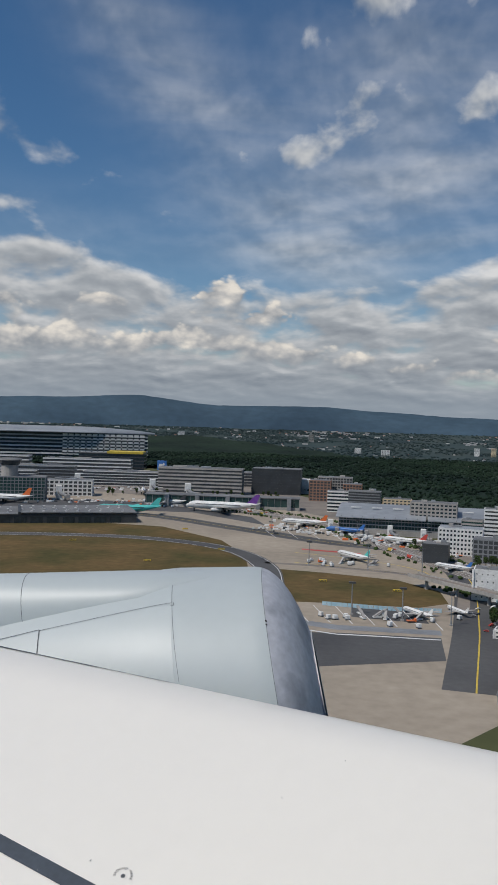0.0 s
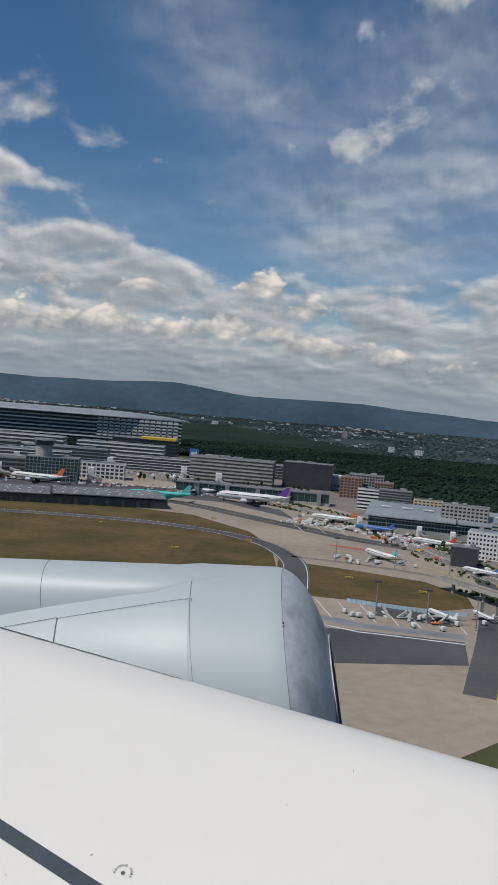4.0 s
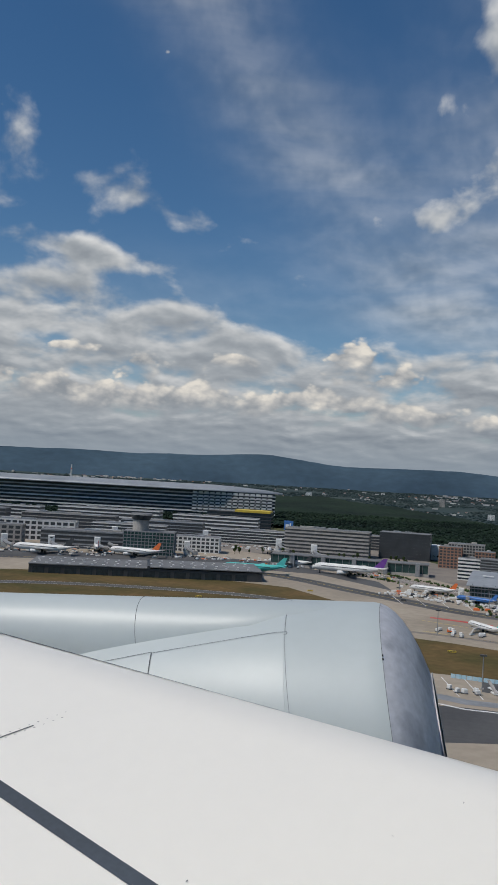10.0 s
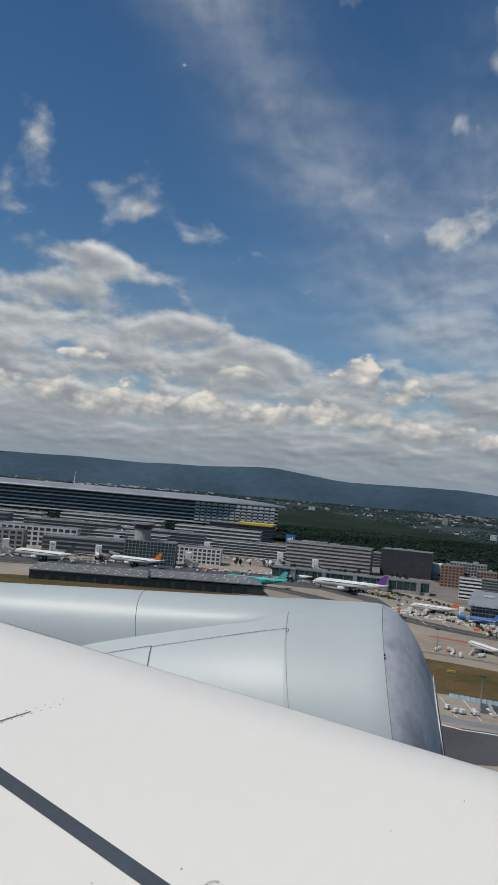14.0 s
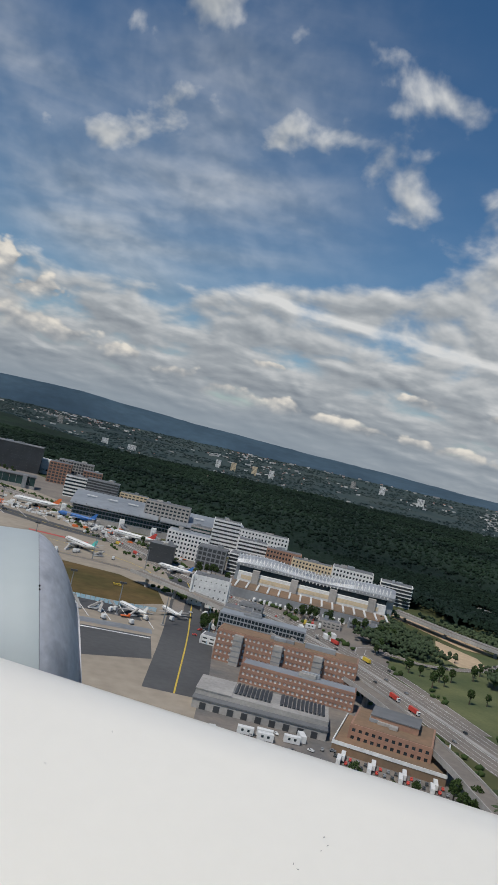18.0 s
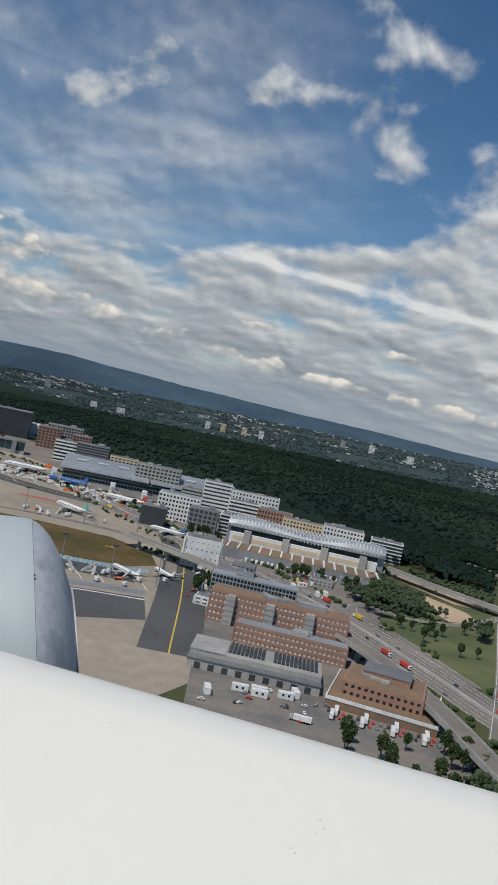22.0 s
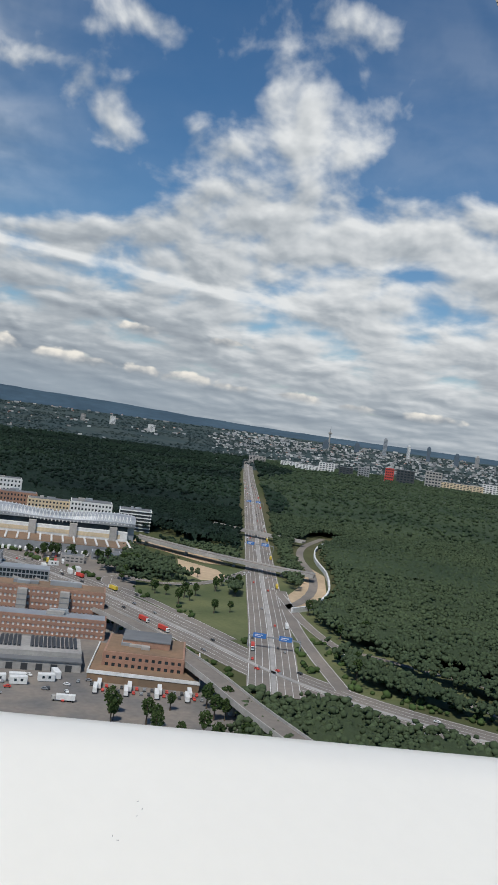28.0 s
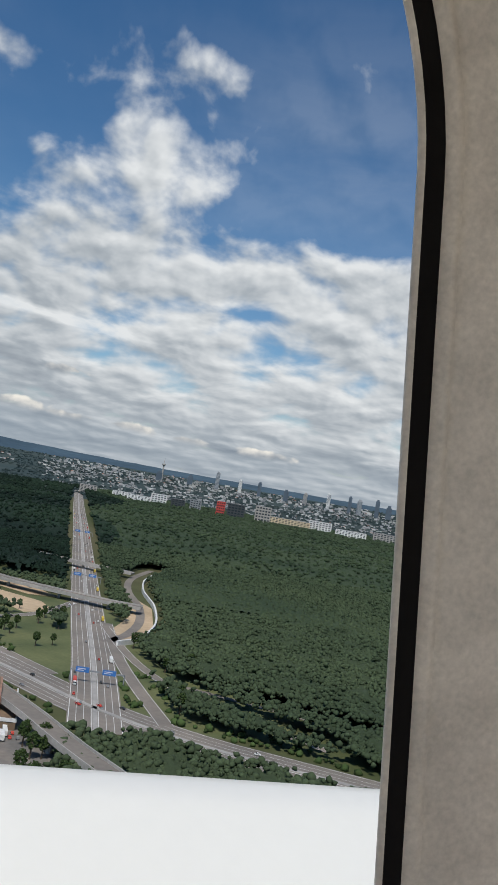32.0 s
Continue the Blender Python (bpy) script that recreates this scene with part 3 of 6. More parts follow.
def build_engine():
    e = thing("jet_engine", "pale grey jet engine cowl with a weathered metal inlet lip", "engine")
    cy, cz, n = 8.3, -2.86, 72

    def radius(x):
        if x > 0.1:
            return 1.44 * max(0.0, 1 - ((x - 0.1) / 0.52) ** 2.3) ** 0.5
        if x > -0.7:
            return 1.44 - 0.02 * (0.1 - x)
        return 1.424 - 0.165 * (-0.7 - x) ** 1.12

    def ring(x, r, a0=0.0, a1=2 * math.pi, m=n, dz=0.0):
        return [nacelle(x, cy + r * math.cos(a0 + (a1 - a0) * k / m), cz + dz + r * math.sin(a0 + (a1 - a0) * k / m)) for k in range(m)]

    xs = [-0.666 + 0.848 * i / 12 for i in range(13)]
    part("fan_cowl", loft(bmesh.new(), [ring(x, radius(x)) for x in xs], True, False), M["cowl"], e, smooth=True)
    xs = [-0.667 - 3.2 * i / 20 for i in range(21)]
    part("reverser_cowl", loft(bmesh.new(), [ring(x, radius(x)) for x in xs], True, False), M["cowl"], e, smooth=True)
    lip = [ring(x, radius(x)) for x in (0.184, 0.24, 0.30, 0.36, 0.42, 0.48, 0.53, 0.555)]
    lip += [ring(x, r) for x, r in ((0.56, 0.82), (0.54, 0.78), (0.45, 0.8), (0.3, 0.86), (-0.4, 0.9))]
    part("inlet_lip", loft(bmesh.new(), lip, True, False), M["lip"], e, "stained bare metal inlet lip", smooth=True)
    part("fan_face", loft(bmesh.new(), [ring(-0.35, 0.895), ring(-0.3, 0.3), ring(-0.05, 0.02)], True, True), M["dark"], e, smooth=True)
    for x, lean in ((-0.6675, 0.07), (0.182, 0.0)):
        rows = []
        for d in (-0.0016, 0.0016):
            turns = [2 * math.pi * k / n for k in range(n)]
            xs = [x + d + lean * (1 - math.sin(a)) for a in turns]
            rows.append([nacelle(q, cy + (radius(q) + 0.002) * math.cos(a), cz + (radius(q) + 0.002) * math.sin(a)) for a, q in zip(turns, xs)])
        part("panel_seam", loft(bmesh.new(), rows, True, False), M["seam"], e)
    def on_cowl(x, deg, up=0.004):
        r = radius(x) + up
        return nacelle(x, cy + r * math.cos(radians(deg)), cz + r * math.sin(radians(deg)))

    def cowl_line(name, a, b, half, n=20):
        rows = []
        for i in range(n + 1):
            k = i / n
            x, g = a[0] + (b[0] - a[0]) * k, a[1] + (b[1] - a[1]) * k
            rows.append([on_cowl(x, g - half), on_cowl(x, g + half)])
        part(name, loft(bmesh.new(), rows, False, False), M["seam"], e)

    def upright_seam(x, g0, g1, half=0.003):
        part("panel_seam", loft(bmesh.new(), [[on_cowl(x - half, g0 + (g1 - g0) * k / 8), on_cowl(x + half, g0 + (g1 - g0) * k / 8)] for k in range(9)], False, False), M["seam"], e)

    cowl_line("panel_seam", (-0.64, 119.4), (-1.93, 126.4), 0.09, 30)
    upright_seam(-0.64, 119.4, 120.8)
    cowl_line("panel_seam", (-0.64, 120.8), (-0.67, 120.9), 0.09, 2)
    upright_seam(-1.93, 126.2, 140, 0.005)
    cowl_line("panel_seam", (-1.93, 125.9), (-2.6, 130.5), 0.12, 8)
    for i in range(2):
        part("rivet", tube(bmesh.new(), [on_cowl(0.185, 128 + 1.6 * i, -0.004), on_cowl(0.185, 128 + 1.6 * i, 0.008)], 0.004, 6), M["seal"], e)
    # pylon fairing that carries the engine
    rings = []
    for i in range(25):
        k = i / 24
        x = -0.1 - 5.4 * k
        top = -1.405 - 0.14 * k - 0.05 * (1 - min(1, k * 6)) ** 2
        half = 0.04 + 0.40 * min(1, k * 6) ** 0.6
        drop = 0.05 + 0.75 * min(1, k * 2.2)
        r = []
        for j in range(24):
            a = math.pi * j / 23
            r.append(nacelle(x, cy - 0.15 + half * math.cos(a) * (1 + 0.1 * math.sin(a)), top - drop + drop * math.sin(a) ** 0.8))
        r.append(nacelle(x, cy - 0.15 - half, top - drop - 1.0))
        r.append(nacelle(x, cy - 0.15 + half, top - drop - 1.0))
        rings.append(r)
    part("pylon", loft(bmesh.new(), rings), M["cowl"], e, smooth=True)
    for i in (9, 16):
        part("pylon_seam", tube(bmesh.new(), [p + Vector((0, 0, 0.0005)) for p in rings[i][:24]], 0.0014, 4), M["seam"], e)
    return e


engine = build_engine()


def build_window():
    wy = 0.50
    x0, x1, z0, z1, rad = -0.36, 0.289, -0.62, 0.50, 0.22

    def outline(grow, y, n=14):
        pts, grow, y = [], grow * 2.0, wy + (y - wy) * 2.0
        a0, a1, b0, b1, r = x0 - grow, x1 + grow, z0 - grow, z1 + grow, rad + grow
        for cx, cz, s in ((a1 - r, b1 - r, 0), (a0 + r, b1 - r, 1), (a0 + r, b0 + r, 2), (a1 - r, b0 + r, 3)):
            for i in range(n + 1):
                a = math.pi / 2 * (s + i / n)
                px, pz = cx + r * math.cos(a), cz + r * math.sin(a)
                pts.append(Vector((px - 0.18 * pz, y, EYE + pz)))
        return pts

    w = thing("window_1", "rounded cabin window with a black seal and beige surround", "window", kind="structure")
    part("window_frame", loft(bmesh.new(), [outline(0.003, wy + 0.004), outline(0.001, wy + 0.003), outline(0.0006, wy + 0.0015), outline(0.0025, wy)], True, False), M["rim"], w, "pale grey outer window rim", smooth=True)
    part("window_seal", loft(bmesh.new(), [outline(0.0025, wy), outline(0.0045, wy - 0.002), outline(0.008, wy - 0.0025), outline(0.0105, wy - 0.004)], True, False), M["seal"], w, "black rubber window seal", smooth=True)
    part("window_reveal", loft(bmesh.new(), [outline(0.0105, wy - 0.004), outline(0.0125, wy - 0.008), outline(0.016, wy - 0.0095), outline(0.0175, wy - 0.0085), outline(0.0195, wy - 0.011), outline(0.052, wy - 0.034)], True, False), M["rim"], w, "beige moulded window reveal", smooth=True)
    # side wall of the cabin, with its opening, and the shell behind
    bm = bmesh.new()
    inner = outline(0.052, wy - 0.0345)
    outer = []
    for p in inner:
        d = Vector((p.x + 0.03, 0, p.z - EYE + 0.13))
        s = min(0.85 / max(abs(d.x), 1e-6), 0.8 / max(abs(d.z), 1e-6))
        outer.append(Vector((d.x * s - 0.03, wy - 0.068, EYE - 0.13 + d.z * s)))
    back = [Vector((p.x, wy + 0.03, p.z)) for p in outer]
    loft(bm, [inner, outer, back, outline(0.075, wy + 0.0155)], True, False)
    tagged(link("wall_side", bm, M["cabin"], None, False), "beige cabin side lining round a window", "wall", kind="structure")
    for name, b in (("ceiling", (-0.9, 0.84, -0.9, wy - 0.07, 0.66, 0.69)), ("floor", (-0.9, 0.84, -0.9, wy - 0.07, -0.95, -0.92)),
                    ("wall_back", (-0.9, 0.84, -0.93, -0.9, -0.92, -0.62)), ("wall_back_top", (-0.9, 0.84, -0.93, -0.9, 0.5, 0.66)),
                    ("wall_back_post", (-0.32, -0.26, -0.93, -0.9, -0.62, 0.5)), ("wall_back_post_2", (0.26, 0.32, -0.93, -0.9, -0.62, 0.5)),
                    ("wall_fore", (0.80, 0.83, -0.9, wy - 0.07, -0.92, 0.66)),
                    ("wall_aft", (-0.9, -0.87, -0.9, wy - 0.07, -0.92, 0.66))):
        bm = mbox(b[0], b[1], b[2], b[3], EYE + b[4], EYE + b[5])
        tagged(link(name, bm, M["cabin"]), "plain beige cabin lining", "cabin lining", kind="structure")


build_window()
# fill lamp added in the unseen opposite openings to brighten the window lining
opposite = new("opposite_fill_light", bpy.data.lights.new("opposite_fill_light", "AREA"))
opposite.data.shape, opposite.data.size, opposite.data.size_y, opposite.data.energy = "RECTANGLE", 1.6, 1.05, 4.6
opposite.matrix_world = look((-0.03, -0.895, EYE - 0.06), (-0.03, 0, EYE - 0.06))


# ---------- airfield surfaces and roads ----------
def sheet(name, label, pts, z, material, category=""):
    return tagged(link(name, polygon(pts, z), material), label, category or name.split("_")[0], kind="structure")


def arc(*pairs):
    """Places on the ground by bearing and distance from the seat."""
    return [polr(a, r) for a, r in pairs]


MOTORWAY = arc((6, 1040), (-3, 860), (-8, 700), (-13, 600), (-18, 540), (-24, 470), (-31, 395), (-37, 348), (-44, 322), (-52, 312), (-66, 312))
VIADUCT = arc((-9, 545), (-15, 490), (-21, 432), (-27, 372), (-32, 318), (-36, 278), (-41, 245))
AXIS = arc((-37.4, 318), (-36.5, 420), (-35.5, 560), (-34.7, 800), (-34.1, 1200), (-33.7, 1700), (-33.5, 2440))
LOOP_WALL = arc((-37.8, 470), (-39.2, 490), (-40.1, 540), (-39.8, 610), (-38.9, 680), (-39.0, 750), (-40.2, 830))
LOOP_ROAD = arc((-37.0, 476), (-38.2, 500), (-39.0, 545), (-38.8, 610), (-37.9, 680), (-38.0, 750), (-39.2, 830))
RAMP_A = arc((-42, 338), (-39.4, 395), (-37.9, 450), (-36.9, 530))
RAMP_B = arc((-35.4, 620), (-32.6, 535), (-29, 505), (-25.8, 512), (-25.0, 488), (-28, 456), (-34, 392))
RAMP_D = arc((-36.8, 520), (-38.8, 448), (-41.6, 402), (-46, 372), (-53, 346))
CROSS = arc((-26.5, 655), (-31, 612), (-34.5, 592), (-36.8, 582), (-39, 578))
CROSS_B = arc((-31.6, 800), (-34.7, 770), (-38, 752))
FOREST_ROAD = arc((-41, 408), (-46, 396), (-53, 384), (-66, 372))
TAXI = arc((36, 985), (20, 960), (10, 905), (3, 800), (-3, 728), (-8, 700), (-11, 655), (-12.8, 570), (-13.4, 450), (-13.4, 330))


def build_surfaces():
    sheet("apron", "tan concrete apron slabs with oil stains", arc((38, 1300), (12, 1180), (0, 1010), (-6, 860), (-9, 740), (-13, 640), (-15.2, 540), (-15.2, 300), (-10, 255), (38, 255)), 0.04, M["apron"])
    sheet("grass_strip", "dry brown grass beside the runway", arc((38, 850), (26, 848), (14, 838), (8, 800), (4, 715), (2.4, 640), (2.0, 560), (2.0, 430), (38, 330)), 0.06, M["dry"], "grass")
    sheet("grass_strip_2", "dry brown grass island between the taxiways", arc((1.9, 586), (-3, 574), (-8, 560), (-10.8, 530), (-11.4, 495), (-9.5, 478), (-4, 476), (1.9, 476)), 0.06, M["dry"], "grass")
    sheet("runway", "dark asphalt runway edge", arc((38, 322), (2, 404), (-4, 408), (-11.0, 412), (-11.4, 372), (2, 340), (38, 262)), 0.07, M["asphalt"])
    tagged(link("runway_shoulder", ribbon(arc((36, 336), (2, 416), (-4, 419), (-11.0, 422)), -5, 5, 0.08), M["grey"]), "worn grey shoulder strip beside the runway", "runway", kind="structure")
    tagged(link("runway_line", ribbon(arc((36, 320), (2, 401), (-4, 405), (-11.0, 408)), -0.8, 0.8, 0.10), M["white"]), "white runway edge line", "marking", kind="structure")
    tagged(link("taxiway", ribbon(TAXI, -13, 13, 0.08), M["asphalt"]), "dark asphalt taxiway across the apron", "taxiway", kind="structure")
    tagged(link("taxiway_line", ribbon(TAXI, -0.35, 0.35, 0.11), M["yellow"]), "yellow taxiway centre line", "marking", kind="structure")
    sheet("taxiway_3", "dark asphalt taxiing area before the terminal", arc((36, 980), (18, 975), (6, 930), (1, 830), (2, 900), (9, 1040), (14, 1060), (36, 1050)), 0.09, M["asphalt"])
    taxi2 = arc((38, 760), (24, 755), (13, 735), (7, 705), (3.2, 660), (1.2, 600), (0.6, 540), (0.8, 440))
    tagged(link("taxiway_2", ribbon(taxi2, -9, 9, 0.10), M["asphalt"]), "dark asphalt taxiway beside dry grass", "taxiway", kind="structure")
    for off in (-7.6, 7.6):
        tagged(link("taxiway_line", ribbon(taxi2, off - 0.25, off + 0.25, 0.13), M["white"]), "white taxiway edge line", "marking", kind="structure")
    loop = arc((-1.0, 660), (-5, 640), (-8.6, 615), (-10.2, 585), (-7, 592), (-1.0, 612))
    tagged(link("taxiway_line", ribbon(loop, -0.4, 0.4, 0.10), M["yellow"]), "curved yellow taxiway lead line", "marking", kind="structure")
    sheet("taxiway_stop", "red painted holding panel on the concrete", arc((-1.5, 682), (-5.5, 670), (-5.5, 664), (-1.5, 676)), 0.10, M["red"], "marking")
    sheet("apron_patch", "dark repaired slabs on the apron", arc((-5, 470), (-9.5, 468), (-10.2, 440), (-5, 444)), 0.08, M["asphalt"], "apron")
    for i in range(8):
        a = 1.0 - 1.5 * i
        tagged(link("stand_line", ribbon(arc((a, 790), (a - 0.7, 742)), -0.3, 0.3, 0.1), M["white"]), "white aircraft stand line", "marking", kind="structure")
        tagged(link("stand_line", ribbon(arc((a - 0.4, 468), (a - 1.6, 428)), -0.25, 0.25, 0.1), M["white"]), "white aircraft stand line", "marking", kind="structure")
    tagged(link("service_road", ribbon(arc((1.0, 606), (-4, 598), (-9, 582), (-12, 545), (-12.4, 480)), -3.5, 3.5, 0.1), M["road"]), "grey service road on the apron", "road", kind="structure")
    sheet("yard", "grey paved yards between the buildings", arc((-8, 760), (-14, 740), (-24, 700), (-27, 560), (-27, 440), (-21, 500), (-15.2, 560), (-13, 645)), 0.05, M["road"], "pavement")
    sheet("yard_2", "grey brown building plots and yards", arc((-15.1, 545), (-21, 470), (-27, 405), (-33, 345), (-37, 300), (-41, 255), (-41, 215), (-15.1, 255)), 0.07, M["yardmix"], "pavement")
    sheet("yard_3", "paved forecourts behind the terminal", arc((40, 1850), (14, 1850), (4, 1500), (-3, 1120), (-8, 880), (-8, 770), (-5, 850), (1, 1010), (12, 1180), (38, 1300)), 0.02, M["road"], "pavement")
    sheet("sand", "bare yellow sand of a building site", arc((-29.6, 600), (-32.4, 575), (-33.4, 545), (-31.4, 530), (-29.8, 556)), 0.08, M["sand"])
    sheet("sand_2", "strip of bare sand along the wood", arc((-24.6, 700), (-28, 668), (-32, 628), (-33.4, 600), (-31.5, 596), (-27.5, 640), (-24.4, 672)), 0.06, M["sand"], "sand")
    sheet("sand_3", "sandy cutting beside a curved wall", arc((-37.0, 470), (-39.2, 490), (-40.0, 540), (-39.7, 610), (-38.6, 640), (-38.2, 560), (-37.2, 510)), 0.12, M["sand"], "sand")
    sheet("verge", "green meadow between the slip roads", arc((-24, 560), (-30, 590), (-36, 600), (-41, 480), (-52, 352), (-44, 330), (-37, 356), (-31, 405), (-25.5, 462)), 0.03, M["verge"], "grass")

    def road(name, label, pts, half, z=0.16, lines=()):
        tagged(link(name, ribbon(pts, -half, half, z), M["road"]), label, "road", kind="structure")
        for o, w in lines:
            tagged(link("lane_line", ribbon(pts, o - w, o + w, z + 0.03), M["white"]), "white lane line on the motorway", "marking", kind="structure")

    road("motorway", "wide grey motorway with several lanes", MOTORWAY, 13.5, lines=[(-12.6, 0.14), (12.6, 0.14), (-1.6, 0.14), (1.6, 0.14), (-5.2, 0.09), (-8.8, 0.09), (5.2, 0.09), (8.8, 0.09)])
    tagged(link("median", ribbon(MOTORWAY, -1.2, 1.2, 0.6, 0.1), M["concrete"]), "concrete barrier between the carriageways", "barrier", kind="structure")
    road("motorway_2", "straight grey motorway through the forest", AXIS, 11.0, 0.2, lines=[(-10.3, 0.14), (10.3, 0.14), (-1.4, 0.14), (1.4, 0.14), (-4.4, 0.09), (-7.4, 0.09), (4.4, 0.09), (7.4, 0.09)])
    tagged(link("median", ribbon(AXIS, -1.0, 1.0, 0.6, 0.1), M["concrete"]), "concrete barrier between the carriageways", "barrier", kind="structure")
    for i, (p, h) in enumerate(((RAMP_A, 3.6), (RAMP_B, 3.2), (RAMP_D, 3.0))):
        road("slip_road", "curved grey slip road with white edges", p, h, 0.24 + 0.03 * i, lines=[(-h + 0.4, 0.12), (h - 0.4, 0.12)])
    road("forest_road", "narrow light road through the wood", FOREST_ROAD, 2.2, 0.2)
    tagged(link("curved_wall", ribbon(LOOP_WALL, -0.6, 0.6, 3.0, 0.0, 6), M["white"]), "pale curved retaining wall in the wood", "wall", kind="structure")
    road("slip_road", "curved grey slip road with white edges", LOOP_ROAD, 3.0, 0.3)

    def bridge(name, label, pts, half, z, lengths):
        t = thing(name, label, "bridge")
        part("deck", ribbon(pts, -half, half, z, z - 1.2), M["road"], t)
        for s in (-1, 1):
            part("parapet", ribbon(pts, s * half - 0.2, s * half + 0.2, z + 0.9, z - 1.3), M["concrete"], t, "pale concrete parapet")
        line = smooth_line(pts, 12)
        for i in range(1, len(line) - 1, lengths):
            part("pier", tube(bmesh.new(), [line[i] + Vector((0, 0, 0)), line[i] + Vector((0, 0, z - 1.2))], [1.3, 1.0], 10), M["concrete"], t)
        return t

    bridge("road_bridge", "grey concrete road bridge over the motorway", CROSS, 5.0, 5.2, 3)
    bridge("road_bridge", "grey concrete road bridge over the motorway", CROSS_B, 4.0, 5.0, 3)
    bridge("rail_viaduct", "long pale concrete viaduct on piers", VIADUCT, 4.2, 7.5, 2)


M["yardmix"] = mat("patched yard paving", (0.22, 0.19, 0.16), (0.13, 0.125, 0.12), 0.06, 0.9, fine=0.5)
M["verge"] = mat("green verge", (0.12, 0.13, 0.05), (0.065, 0.085, 0.03), 0.03, 0.95, fine=0.5)
build_surfaces()


# ---------- buildings ----------
def building(name, label, x, y, w, d, h, floors, bays, wall, core="glass", turn=0, roof="roof", plant=2, spandrel=0.5, pier=0.35, proud=0.35, side_bays=None):
    """A block with its front towards -y: a dark glazed core, a spandrel a storey and piers between the windows."""
    t = thing(name, label, "building", pose(x, y, 0, 0, 0, turn))
    part("glazing", mbox(-w / 2, w / 2, 0, d, 0, h), M[core], t, "dark window glazing")
    fh = h / floors
    for i in range(floors + 1):
        z = i * fh
        z0, z1 = (max(0, z - fh * spandrel / 2), z + fh * spandrel / 2) if i < floors else (h - fh * spandrel * 0.6, h + 0.5)
        part("spandrel", mbox(-w / 2 - proud, w / 2 + proud, -proud, d + proud, z0, z1), M[wall], t)
    if bays:
        step = w / bays
        me = bpy.data.meshes.new("pier")
        bm = mbox(-step * pier / 2, step * pier / 2, -proud * 0.9, 0.05, 0, h)
        bm.to_mesh(me), bm.free()
        me.materials.append(M[wall])
        for i in range(bays + 1):
            share("pier", me, t, pose(-w / 2 + i * step, 0, 0))
        sb = side_bays or max(2, round(d / step))
        for i in range(sb + 1):
            share("pier", me, t, pose(w / 2, i * d / sb, 0, 0, 0, 90))
            share("pier", me, t, pose(-w / 2, i * d / sb, 0, 0, 0, -90))
    part("roof", mbox(-w / 2 + 0.3, w / 2 - 0.3, 0.3, d - 0.3, h + 0.3, h + 0.62), M[roof], t)
    rng = random.Random(int(abs(x) * 7 + y))
    for i in range(plant):
        a, b = rng.uniform(-0.35, 0.2) * w, rng.uniform(0.2, 0.6) * d
        part("roof_plant", mbox(a, a + w * rng.uniform(0.08, 0.22), b, b + d * rng.uniform(0.12, 0.3), h + 0.6, h + rng.uniform(1.4, 3.0), bevel=0.1), M[rng.choice(["grey", "concrete", "metalroof"])], t)
    return t


def bl(name, label, az, r, *a, **k):
    x, y = polr(az, r)
    return building(name, label, x, y, *a, **k)


